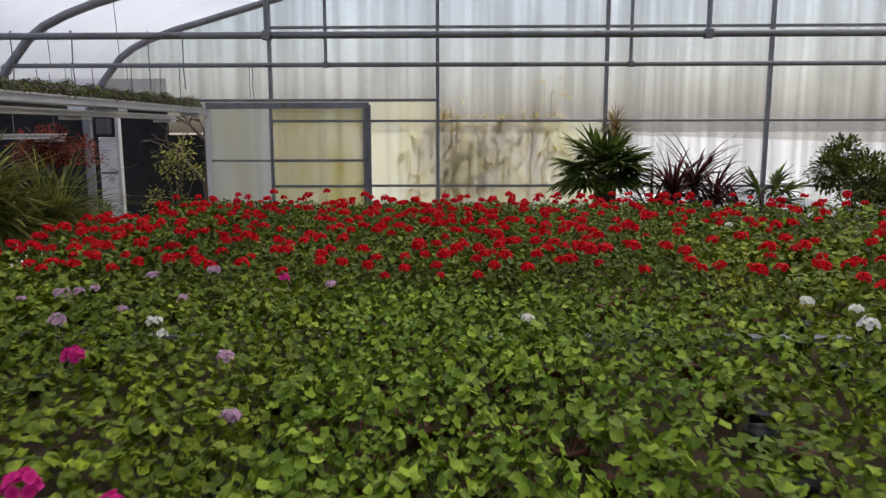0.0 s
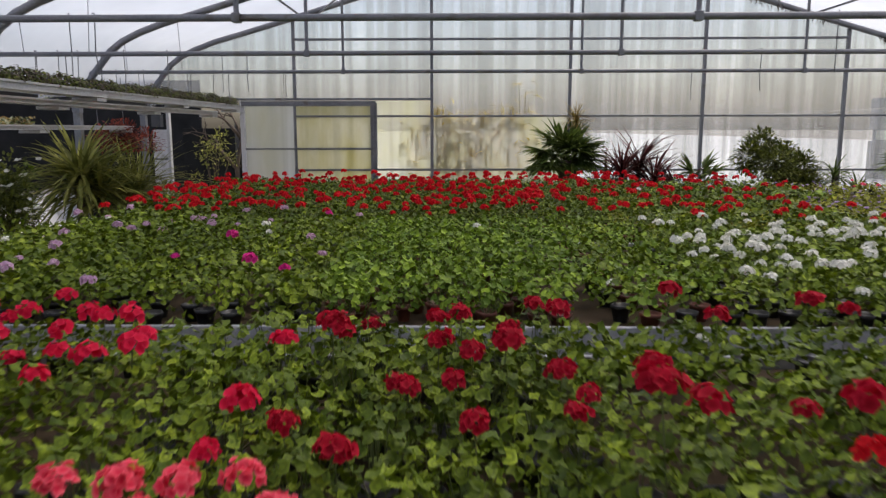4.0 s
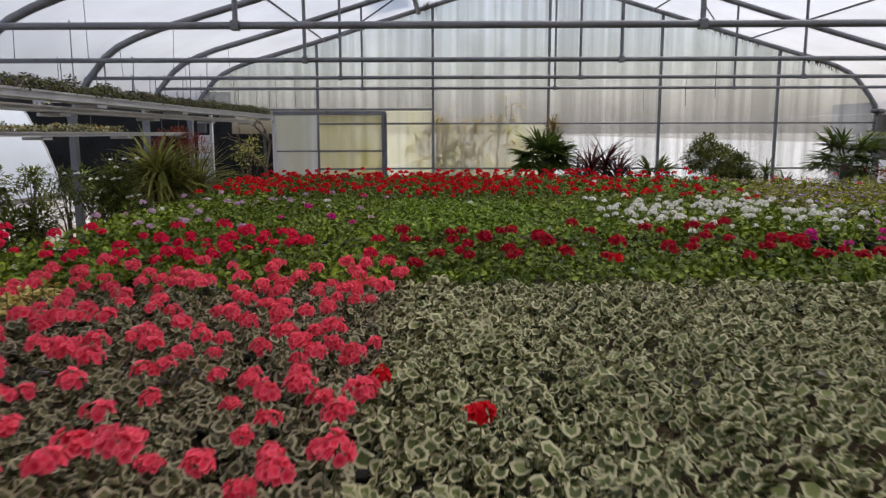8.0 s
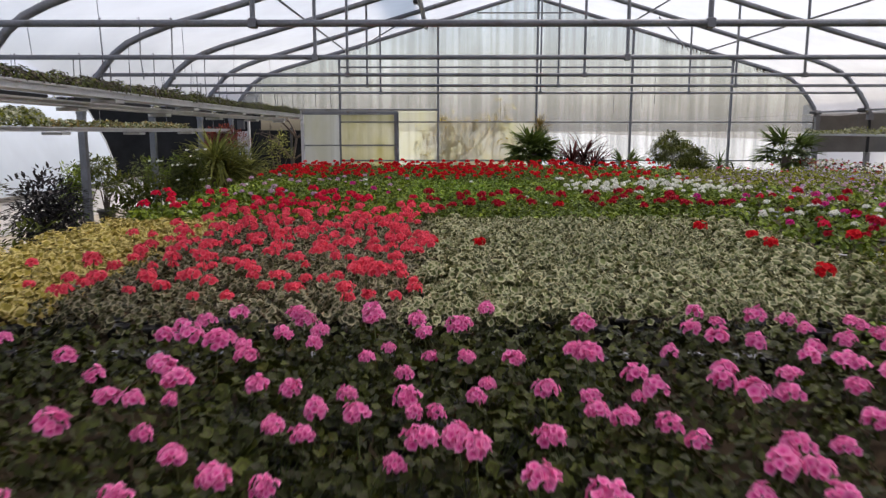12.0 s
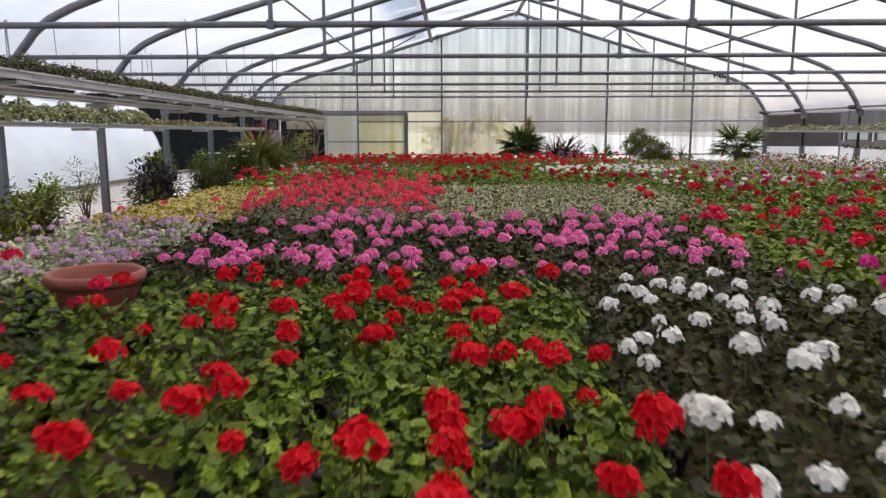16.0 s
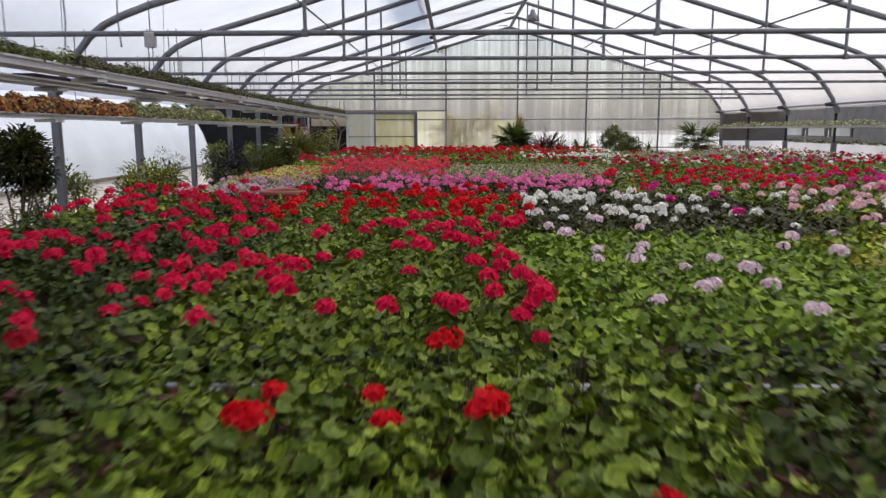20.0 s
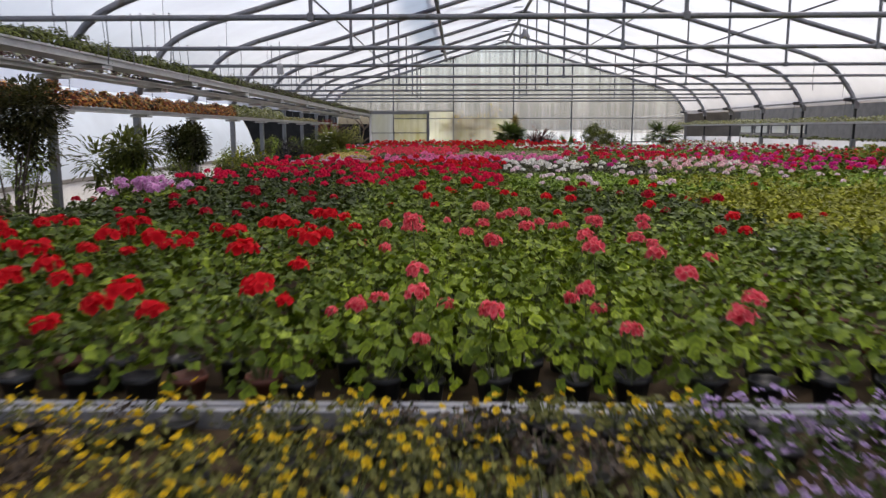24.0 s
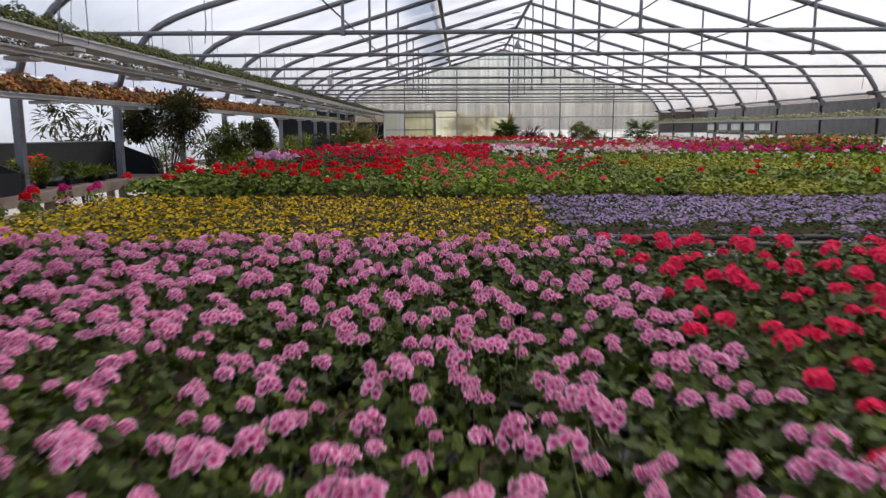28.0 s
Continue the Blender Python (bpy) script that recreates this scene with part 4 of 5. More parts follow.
# patches of one kind: x0, x1, y far, y near, kinds mixed in
PATCHES = [
    (-2.3, 2.3, -1.95, -3.95, ("scarlet_geranium",)), (2.3, 4.0, -1.95, -3.95, ("scarlet_geranium", "scarlet_geranium", "green_geranium")), (4.0, 7.2, -1.95, -3.95, ("tawny_plant", "meadow_plant")),
    (-2.3, 1.5, -4.0, -5.6, ("scarlet_geranium",)), (1.5, 3.3, -4.0, -6.05, ("mid_geranium", "scarlet_geranium", "lime_plant")), (3.3, 7.2, -4.0, -6.05, ("meadow_plant", "meadow_plant", "lime_plant")),
    (-2.3, -1.2, -5.65, -8.15, ("lilac_pink_geranium", "mid_geranium")), (-1.2, -0.2, -5.65, -8.15, ("hot_pink_geranium", "lilac_pink_geranium", "mid_geranium")), (-0.2, 1.0, -5.65, -8.15, ("green_geranium",)), (1.0, 1.5, -5.65, -8.15, ("green_geranium", "mid_geranium")),
    (1.5, 3.4, -6.2, -7.65, ("white_geranium", "white_geranium", "mid_geranium")), (1.5, 3.4, -7.65, -8.15, ("mid_geranium", "white_geranium")), (3.4, 7.2, -6.1, -8.15, ("meadow_plant", "lilac_plant", "mid_geranium")),
    (-2.3, -1.5, -8.62, -9.75, ("mid_geranium", "rose_geranium")), (-1.5, 0.0, -8.62, -9.75, ("rose_geranium",)), (0.0, 2.4, -8.62, -9.75, ("dark_red_geranium", "mid_geranium")), (2.4, 7.2, -8.62, -10.6, ("dark_red_geranium", "magenta_geranium", "white_geranium", "rose_geranium", "mid_geranium")),
    (-2.3, -1.35, -9.8, -12.62, ("golden_geranium",)), (-1.35, 0.1, -9.8, -12.62, ("coral_geranium",)), (0.1, 2.3, -9.8, -12.62, ("variegated_geranium",)), (2.3, 7.2, -10.7, -12.75, ("crimson_geranium", "mid_geranium", "dark_red_geranium", "lime_plant")),
    (-2.3, -1.3, -12.82, -14.87, ("lilac_plant",)), (-1.3, 1.65, -12.82, -14.87, ("pink_geranium",)), (1.65, 3.6, -12.82, -14.87, ("crimson_geranium", "dark_green_geranium")), (3.6, 7.2, -12.82, -14.87, ("magenta_geranium", "crimson_geranium")),
    # deep kinds towards the bench sides: leaves darkened in place of shade
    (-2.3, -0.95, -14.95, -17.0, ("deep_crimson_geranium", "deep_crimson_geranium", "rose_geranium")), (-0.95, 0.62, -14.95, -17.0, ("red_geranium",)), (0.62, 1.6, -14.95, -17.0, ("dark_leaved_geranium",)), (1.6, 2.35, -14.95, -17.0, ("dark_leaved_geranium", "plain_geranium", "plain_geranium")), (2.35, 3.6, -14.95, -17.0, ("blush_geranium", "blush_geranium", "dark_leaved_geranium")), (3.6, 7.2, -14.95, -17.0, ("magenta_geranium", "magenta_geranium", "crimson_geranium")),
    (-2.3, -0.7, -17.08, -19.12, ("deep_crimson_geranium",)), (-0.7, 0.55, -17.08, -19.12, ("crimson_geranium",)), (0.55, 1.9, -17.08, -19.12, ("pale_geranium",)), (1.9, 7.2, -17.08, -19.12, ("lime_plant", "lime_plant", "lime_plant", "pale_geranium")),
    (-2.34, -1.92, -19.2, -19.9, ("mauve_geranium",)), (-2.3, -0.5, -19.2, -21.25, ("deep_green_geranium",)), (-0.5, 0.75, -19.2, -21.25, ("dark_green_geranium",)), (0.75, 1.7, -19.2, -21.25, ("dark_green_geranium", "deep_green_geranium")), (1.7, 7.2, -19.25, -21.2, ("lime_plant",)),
    (-2.3, -0.25, -21.32, -23.37, ("red_geranium", "dark_green_geranium")), (-0.25, 1.2, -21.32, -23.37, ("salmon_geranium",)), (1.2, 1.8, -21.32, -23.37, ("dark_green_geranium",)), (1.8, 7.2, -21.32, -23.37, ("lime_plant", "lime_plant", "lime_plant", "dark_green_geranium")),
    (-2.3, -1.0, -23.46, -25.53, ("golden_viola",)), (-1.0, 0.62, -23.46, -25.53, ("yellow_viola", "yellow_viola", "purplish_viola")), (0.62, 7.2, -23.46, -25.53, ("violet_viola",)),
    (-2.3, 0.68, -25.6, -28.5, ("bicolor_geranium",)), (0.68, 7.2, -25.6, -28.5, ("coral_red_geranium",)),
]
BOWL = (-1.19, -14.96)
NEAR_X = (-0.4, 0.72)
PLANT_Z = BENCH_TOP - 0.019
LOW_POTS = ("yellow_viola", "purplish_viola", "golden_viola", "violet_viola", "bicolor_geranium", "coral_red_geranium")
proto_store = {}


def protos(kind, level):
    """A few cushions of leaves and, where flowers stand singly, as many sets of them; level: near, mid, side or far make."""
    key = (kind, level)
    if key in proto_store:
        return proto_store[key]
    leaf, petal, pot, spread, height, count, size, heads, head_r, stem, singles, words = KINDS[kind]
    seed = sum(ord(c) for c in kind)
    ringed = leaf in (LEAF_SILVER, LEAF_CORAL, LEAF_GOLD)
    if level == "near":
        found = [foliage(seed + v, spread * 1.06, height, int(count * 1.3), size * 0.84, 8, True) for v in range(3)]
    elif level == "mid":
        found = [foliage(seed + v, spread * 1.08, height, int(count * 1.05), size * 0.84, 5 if ringed else 7, False, not ringed) for v in range(4)]
    elif level == "side":
        found = [foliage(seed + v, spread * 1.2, height, int(count * 0.98), size * 1.02, 4 if ringed else 6, False, not ringed) for v in range(4)]
    else:
        found = [foliage(seed + v, spread * 1.3, height, int(count * 0.5), size * 1.4, 4, False, True) for v in range(3)]
    fl = [single_flowers(seed + v, singles, spread, height, head_r, level == "near") for v in range(4)] if singles else None
    proto_store[key] = (found, fl)
    return proto_store[key]


def matrix4(x, y, z, turn, sx, sz=None):
    c, s = math.cos(turn), math.sin(turn)
    m = np.eye(4)
    m[:3, :3] = np.array([[c * sx, -s * sx, 0], [s * sx, c * sx, 0], [0, 0, sz or sx]])
    m[:3, 3] = (x, y, z)
    return m


def head_spots(r_, kind, x, y):
    """Where the heads of one plant stand: x, y, stalk length, size."""
    heads, spread, stem = KINDS[kind][7], KINDS[kind][3], KINDS[kind][9]
    heads *= max(0.15, 1.0 + (0.6 if heads > 1.1 else 1.3) * noise.noise(Vector((x * 1.7, y * 1.7, heads * 7))))
    n = int(heads) + (1 if r_.random() < heads - int(heads) else 0)
    got = []
    for _ in range(n):
        w, q = r_.uniform(0, 6.283), math.sqrt(r_.random()) * spread * 0.8
        got.append((math.cos(w) * q, math.sin(w) * q, stem * r_.uniform(0.85, 1.2), r_.uniform(0.74, 1.15)))
    return got


head_cache = {}


def head_mesh(kind, v, stem_step, near=True):
    """A head whose stalk has its true length; few lengths, so that meshes are shared."""
    key = (kind, v, stem_step, near)
    if key not in head_cache:
        leaf, petal, pot, spread, height, count, size, heads, head_r, stem, singles, words = KINDS[kind]
        seed = sum(ord(c) for c in kind) * 7 + v + stem_step * 3
        few = kind == "bicolor_geranium"
        arr = flower_head(seed, head_r, (14 if few else 30) if near else 17, stem * (0.85 + 0.12 * stem_step), near, (0.46 if few else 0.37) if near else 0.42)
        head_cache[key] = (arr, tri_mesh("flower_head", arr, (leaf, STEM, petal)) if near else None)
    return head_cache[key]


pot_meshes = {}
foliage_meshes = {}
r_ = random.Random(11)
beds = {}
counts = {}
for x0, x1, yf, yn, kinds in PATCHES:
    step = (0.134 if KINDS[kinds[0]][10] == 0 else 0.108) * (1.0 if x0 < 2.0 else 1.5)
    nx, ny = max(1, int((x1 - x0) / step)), max(1, int((yf - yn) / step))
    for j in range(ny):
        for i in range(nx):
            x = x0 + (i + 0.5 + (0.22 if j % 2 else -0.22)) * (x1 - x0) / nx + r_.uniform(-0.03, 0.03)
            y = yf - (j + 0.5) * (yf - yn) / ny + r_.uniform(-0.03, 0.03)
            if x > x1 or math.hypot(x - BOWL[0], y - BOWL[1]) < 0.2 or (abs(x - BOWL[0]) < 0.2 and -0.34 < y - BOWL[1] < 0):
                continue
            kind = r_.choice(kinds)
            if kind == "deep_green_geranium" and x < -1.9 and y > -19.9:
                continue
            leaf, petal, pot, spread, height, count, size, heads, head_r, stem, singles, words = KINDS[kind]
            turn, grow = r_.uniform(0, 6.283), r_.uniform(0.74, 1.14)
            v = r_.randrange(3)
            if kind == "green_geranium" and r_.random() < (0.09 if 0.3 < x < 1.6 and y < -5.6 else 0.03):
                continue
            if kind == "violet_viola" and 0.7 < x < 2.4 and y < -24.85 and r_.random() < 0.8:
                continue
            low = 0.028 if kind in LOW_POTS else 0.0
            near = NEAR_X[0] < x < NEAR_X[1] and counts.get(kind, 0) < 240 and y > -28.2
            spots = head_spots(r_, kind, x, y)
            if near:
                counts[kind] = counts.get(kind, 0) + 1
                found, fl = protos(kind, "near")
                if (kind, v) not in foliage_meshes:
                    fv, ff, fu, fm = found[v]
                    foliage_meshes[kind, v] = tri_mesh(kind, (fv + (0, 0, POT_H * 0.9), ff, fu, fm), (leaf, STEM))
                if pot.name not in pot_meshes:
                    pot_meshes[pot.name] = tri_mesh("pot", (POT[0], POT[1], POT[2], POT[3] * 0), (pot,))
                ob = thing(kind, words + " in a small pot", "potted plant", words + " pots")
                ob.matrix_world = Matrix.Translation((x, y, PLANT_Z - low * 0.9)) @ Matrix.Rotation(turn, 4, "Z") @ Matrix.Diagonal((grow, grow, 0.5 + 0.5 * grow, 1))
                p_ = part("pot", pot_meshes[pot.name], None, ob)
                if low:
                    p_.location, p_.scale = (0, 0, low), (1, 1, 0.58)
                tagged(part("foliage", foliage_meshes[kind, v], None, ob), kind="stuff")
                if singles:
                    if (kind, v, 0) not in head_cache:
                        fv, ff, fu, fm = fl[v]
                        head_cache[kind, v, 0] = tri_mesh("bloom", (fv + (0, 0, POT_H * 0.9), ff, fu, fm), (leaf, STEM, petal))
                    tagged(part("bloom", head_cache[kind, v, 0], None, ob), kind="stuff")
                for hx, hy, hs, hz in spots:
                    h = part("flower_head", head_mesh(kind, r_.randrange(3), r_.randrange(4))[1], None, ob)
                    h.location = (hx, hy, POT_H * 0.9)
                    h.scale = (hz, hz, hz)
                    h.rotation_euler = (0, 0, r_.uniform(0, 6.28))
            else:
                found, fl = protos(kind, "mid" if -1.3 < x < 1.8 else "side" if x < 3.2 else "far")
                bed = beds.setdefault((kind, round(yf)), [])
                m = matrix4(x, y, PLANT_Z + POT_H * 0.9 - low, turn, grow, r_.uniform(0.85, 1.12))
                bed.append((found[v], m))
                edge = j >= ny - 2 or i == 0 or j < 1
                if edge:
                    bed.append((POT_FAR, matrix4(x, y, PLANT_Z, 0, 1.0, 0.58 if low else 1.0)))
                if singles:
                    bed.append((fl[v], m))
                for hx, hy, hs, hz in spots:
                    bed.append((head_mesh(kind, r_.randrange(3), r_.randrange(4), False)[0], matrix4(x + hx, y + hy, PLANT_Z + POT_H * 0.9 - low, r_.uniform(0, 6.28), hz)))
for (kind, _), placed in beds.items():
    leaf, petal, pot, *rest = KINDS[kind]
    ob = new("plant_bed", tri_mesh("plant_bed", joined(placed), (leaf, STEM, petal, pot)))
    tagged(ob, "packed bed of " + rest[-1] + " pots", "flower bed", kind="stuff")

# ---------------------------------------------------------------- larger plants
def sword_leaf(out, base, direction, length, width, droop, r_, segs=4):
    """A long narrow leaf, folded along its middle, bending down."""
    d = np.asarray(direction, float)
    d /= np.linalg.norm(d)
    side = np.cross(d, (0, 0, 1.0))
    side /= max(1e-6, np.linalg.norm(side))
    p, vs, us = np.asarray(base, float), [], []
    for k in range(segs + 1):
        u = k / segs
        w = width * (0.55 + 0.9 * u if u < 0.4 else 1.0 - 0.97 * ((u - 0.4) / 0.6) ** 1.4)
        up = np.cross(side, d)
        vs += [p - side * w / 2 + up * w * 0.18, p - up * w * 0.08, p + side * w / 2 + up * w * 0.18]
        us += [1, 0, 1]
        d = d + np.array([0, 0, -droop / segs])
        d /= np.linalg.norm(d)
        p = p + d * length / segs
    fs = []
    for k in range(segs):
        a = k * 3
        fs += [(a, a + 1, a + 4), (a, a + 4, a + 3), (a + 1, a + 2, a + 5), (a + 1, a + 5, a + 4)]
    out.add(vs, fs, us, 0)


def make_rosette(name, label, at, stem_h, n, length, width, material, seed, heads=1, category="plant", wide=0.12):
    """A stemmed plant with tufts of sword leaves."""
    r_ = random.Random(seed)
    t = thing(name, label, category, at=at)
    tops = []
    for k in range(heads):
        q = (((k + 1) // 2) * wide * (-1 if k % 2 else 1) + r_.uniform(-0.04, 0.04) * (k > 0), r_.uniform(-0.12, 0.12) * (k > 0), stem_h * (1 - 0.1 * k))
        tops.append(q)
        part("trunk", Shape().tube([(q[0] * 0.2, q[1] * 0.2, 0), (q[0] * 0.7, q[1] * 0.7, q[2] * 0.6), q], [0.05, 0.04, 0.035], 7), BARK, t, smooth=True)
    for q in tops:
        out = Leaves()
        for k in range(n):
            w = k * 2.4 + r_.uniform(-0.3, 0.3)
            e = r_.uniform(-0.35, 1.3)
            sword_leaf(out, np.array(q) + (0, 0, r_.uniform(-0.12, 0.06)), (math.cos(w) * math.cos(e), math.sin(w) * math.cos(e), math.sin(e) + 0.15), length * r_.uniform(0.75, 1.1), width, r_.uniform(0.5, 1.3), r_)
        part("crown", tri_mesh("crown", out.arrays(), (material,)), None, t)
    return t


def make_fan_palm(label, at, trunk_h, n, reach, seed):
    r_ = random.Random(seed)
    t = thing("fan_palm", label, "palm", at=at)
    part("trunk", Shape().tube([(0, 0, 0), (0.02, 0, trunk_h * 0.5), (0, 0, trunk_h)], [0.13, 0.12, 0.09], 9), BARK, t, smooth=True)
    for k in range(n):
        out = Leaves()
        w = k * 2.4 + r_.uniform(-0.3, 0.3)
        e = r_.uniform(-0.3, 1.25)
        d = np.array([math.cos(w) * math.cos(e), math.sin(w) * math.cos(e), math.sin(e)])
        hub = np.array([0, 0, trunk_h]) + d * reach * r_.uniform(0.35, 0.55)
        stalk(out, (0, 0, trunk_h - 0.05), hub, 0.008, 0)
        side = np.cross(d, (0, 0, 1.0))
        side /= max(1e-6, np.linalg.norm(side))
        for j in range(15):
            a = (j - 7) / 7 * 1.75
            sword_leaf(out, hub, d * math.cos(a) + side * math.sin(a), reach * 0.58 * (1 - 0.18 * abs(a) / 1.75), 0.05, r_.uniform(0.15, 0.7), r_, 3)
        part("frond", tri_mesh("frond", out.arrays(), (LEAF_PALM,)), None, t)
    return t


def make_shrub(name, label, at, radius, height, leaves, size, material, seed, stem_h=0.25, narrow=False, petals=None, pot_r=0.16):
    """A shrub with stems from one base and an uneven crown of separate leaves."""
    r_ = random.Random(seed)
    t = thing(name, label, "shrub", at=at)
    if pot_r:
        v, f, u, m = pot_arrays(pot_r, pot_r * 1.5, 14)
        part("pot", tri_mesh("pot", (v, f, u, m * 0), (POT_BLACK,)), None, t)
    base = pot_r * 1.2
    lobes = []
    for k in range(9):
        w = r_.uniform(0, 6.28)
        q = radius * r_.uniform(0.15, 0.72)
        z = base + stem_h + (height - base - stem_h) * r_.uniform(0.25, 0.92)
        tip = (math.cos(w) * q, math.sin(w) * q, z)
        lobes.append((tip, radius * r_.uniform(0.32, 0.55)))
        part("stem", Shape().tube([(math.cos(w) * 0.02, math.sin(w) * 0.02, base * 0.9), (tip[0] * 0.35, tip[1] * 0.35, base + (z - base) * 0.5), tip], [0.014, 0.01, 0.004], 5), BARK, t)
    out = Leaves()
    for k in range(leaves):
        c, rr = lobes[k % len(lobes)]
        d = np.array([r_.gauss(0, 1), r_.gauss(0, 1), r_.gauss(0, 0.9)])
        d /= np.linalg.norm(d)
        p = np.array(c) + d * rr * r_.uniform(0.35, 1.08)
        if p[2] < base + 0.02:
            continue
        if narrow:
            sword_leaf(out, p, d + (0, 0, 0.35), size * r_.uniform(0.7, 1.2), size * 0.28, 0.8, r_, 2)
        else:
            sword_leaf(out, p, d + (r_.uniform(-0.5, 0.5), r_.uniform(-0.5, 0.5), 0.2), size * r_.uniform(0.7, 1.2), size * 0.55, 0.5, r_, 2)
    part("crown", tri_mesh("crown", out.arrays(), (material,)), None, t)
    if petals:
        fl = Leaves()
        for k in range(26):
            c, rr = r_.choice(lobes)
            floret(fl, np.array(c) + (r_.uniform(-rr, rr), r_.uniform(-rr, rr), rr * 0.8), (0, -0.4, 1), 0.03, r_, 0)
        tagged(part("bloom", tri_mesh("bloom", fl.arrays(), (petals,)), None, t), kind="stuff")
    return t


make_fan_palm("green fan palm with a shaggy brown trunk by the gable", (1.85, -0.75, 0), 1.2, 46, 0.64, 3)
make_rosette("palm_tuft", "dry straw-coloured seed plume above the fan palm", (2.02, -0.5, 0), 1.72, 160, 0.34, 0.012, LEAF_DRY, 9)
make_rosette("cordyline", "dark red-leaved cordyline by the gable wall", (2.85, -0.8, 0), 1.12, 70, 0.66, 0.036, LEAF_RED, 4, 5, wide=0.24)
make_fan_palm("low green feather-leaved palm by the gable", (3.68, -0.7, 0), 0.82, 11, 0.55, 8)
make_shrub("shrub", "rounded olive-green leafy shrub by the gable", (4.72, -0.75, 0), 0.66, 1.66, 8000, 0.055, LEAF_SHRUB, 12, 0.1)
make_rosette("agave", "small dark spiky rosette plant by the gable", (5.5, -0.8, 0), 0.98, 50, 0.34, 0.028, LEAF_PALM, 14, 3, wide=0.3)
make_fan_palm("green fan palm with drooping blades near the corner", (6.75, -0.9, 0), 1.15, 26, 0.75, 21)
make_rosette("yucca", "tall yucca with long yellow-green sword leaves in the aisle", (-3.55, -3.3, 0), 1.15, 110, 0.75, 0.045, LEAF_YUCCA, 5, 3)
make_rosette("yucca", "fine-leaved yellowish grass palm beside the yucca", (-3.25, -2.6, 0), 0.95, 150, 0.8, 0.02, LEAF_YUCCA, 6, 2)
make_shrub("shrub", "small-leaved variegated shrub in the aisle", (-3.6, -4.6, 0), 0.5, 1.32, 2600, 0.05, LEAF_SHRUB, 15, petals=WHITE)
make_shrub("shrub", "dark purple-leaved upright shrub in the aisle", (-3.65, -8.3, 0), 0.5, 1.1, 1700, 0.06, LEAF_PURPLE, 16)
make_shrub("shrub", "low green shrub in the aisle", (-3.3, -6.9, 0), 0.4, 1.08, 1200, 0.06, LEAF_SHRUB, 17)
make_shrub("shrub", "light green leafy shrub in the aisle", (-3.75, -11.0, 0), 0.4, 1.02, 600, 0.07, LEAF_SHRUB, 18)
make_shrub("shrub", "light green leafy shrub in the aisle", (-3.55, -11.9, 0), 0.45, 1.06, 700, 0.07, LEAF_LIME, 19)
make_shrub("topiary_tree", "dark green clipped standard tree in the aisle", (-3.8, -14.3, 0), 0.42, 1.4, 4200, 0.055, LEAF_DARK, 20, 0.86)
make_shrub("shrub", "green bamboo-like shrub in the aisle", (-3.7, -16.4, 0), 0.5, 1.35, 1300, 0.12, LEAF_SHRUB, 22, 0.3, True)
make_shrub("standard_tree", "dense multi-stemmed dark green tree in the aisle", (-3.95, -18.3, 0), 0.72, 1.74, 8000, 0.05, LEAF_TREE, 23, 0.98)
make_shrub("laurel", "glossy long-leaved dark laurel in the aisle", (-5.25, -18.1, 0), 0.55, 1.8, 620, 0.15, LEAF_DARK, 24, 0.5, True)
for k, (x, y, h, n) in enumerate(((-3.1, -9.6, 0.85, 420), (-3.0, -5.6, 0.9, 420), (-3.3, -13.2, 0.95, 600), (-3.2, -15.4, 1.0, 700), (-3.15, -17.4, 0.98, 700), (-3.4, -19.2, 0.9, 500), (-4.3, -15.4, 1.25, 800), (-4.4, -17.3, 1.3, 900), (-4.5, -12.6, 1.1, 700), (-4.6, -9.8, 1.0, 600), (-4.5, -6.2, 1.2, 800), (-4.4, -4.0, 1.3, 800), (-3.4, -1.7, 0.95, 500), (-4.6, -2.9, 1.25, 900), (-5.0, -4.8, 1.2, 900), (-5.3, -6.8, 1.15, 800), (-5.0, -8.4, 1.0, 700), (-5.1, -10.6, 1.0, 700), (-5.9, -2.2, 1.2, 700))):
    make_shrub("shrub", "low mixed green shrub at the edge of the aisle", (x, y, 0), 0.36, h, n, 0.06, (LEAF_SHRUB, LEAF, LEAF_MOSS)[k % 3], 30 + k, narrow=k % 4 == 3)

# hanging basket of red-leaved plant in the doorway
basket = make_shrub("hanging_plant", "red-leaved plant hanging beside the doorway", (-4.02, -1.2, 1.2), 0.44, 0.42, 1700, 0.05, LEAF_BASKET, 41, 0.02, pot_r=0.1)
part("hanger", Shape().tube([(0, 0, 0.1), (0, 0, 1.09)], 0.004, 4), WIRE, basket)

# bare tree beyond the doorway
tree = thing("bare_tree", "leafless dark tree outside the open doorway", "tree", at=(-3.1, 1.0, 0))
rt = random.Random(8)


def grow(p, d, length, r, depth):
    pts, q, v = [Vector(p)], Vector(p), Vector(d)
    for _ in range(3):
        v = (v + Vector((rt.uniform(-0.3, 0.3), rt.uniform(-0.15, 0.15), rt.uniform(-0.22, 0.12)))).normalized()
        q = q + v * length / 3
        pts.append(q.copy())
    part("trunk" if depth == 0 else "branch", Shape().tube(pts, [r, r * 0.85, r * 0.7, r * 0.55], 6), BARK, tree, smooth=True)
    if depth < 3:
        for _ in range(3 if depth else 9):
            w = rt.uniform(0, 6.28)
            grow(pts[rt.choice((2, 3))], (v + Vector((math.cos(w), math.sin(w) * 0.4, rt.uniform(-0.35, 0.2)))).normalized(), length * 0.44, r * 0.5, depth + 1)


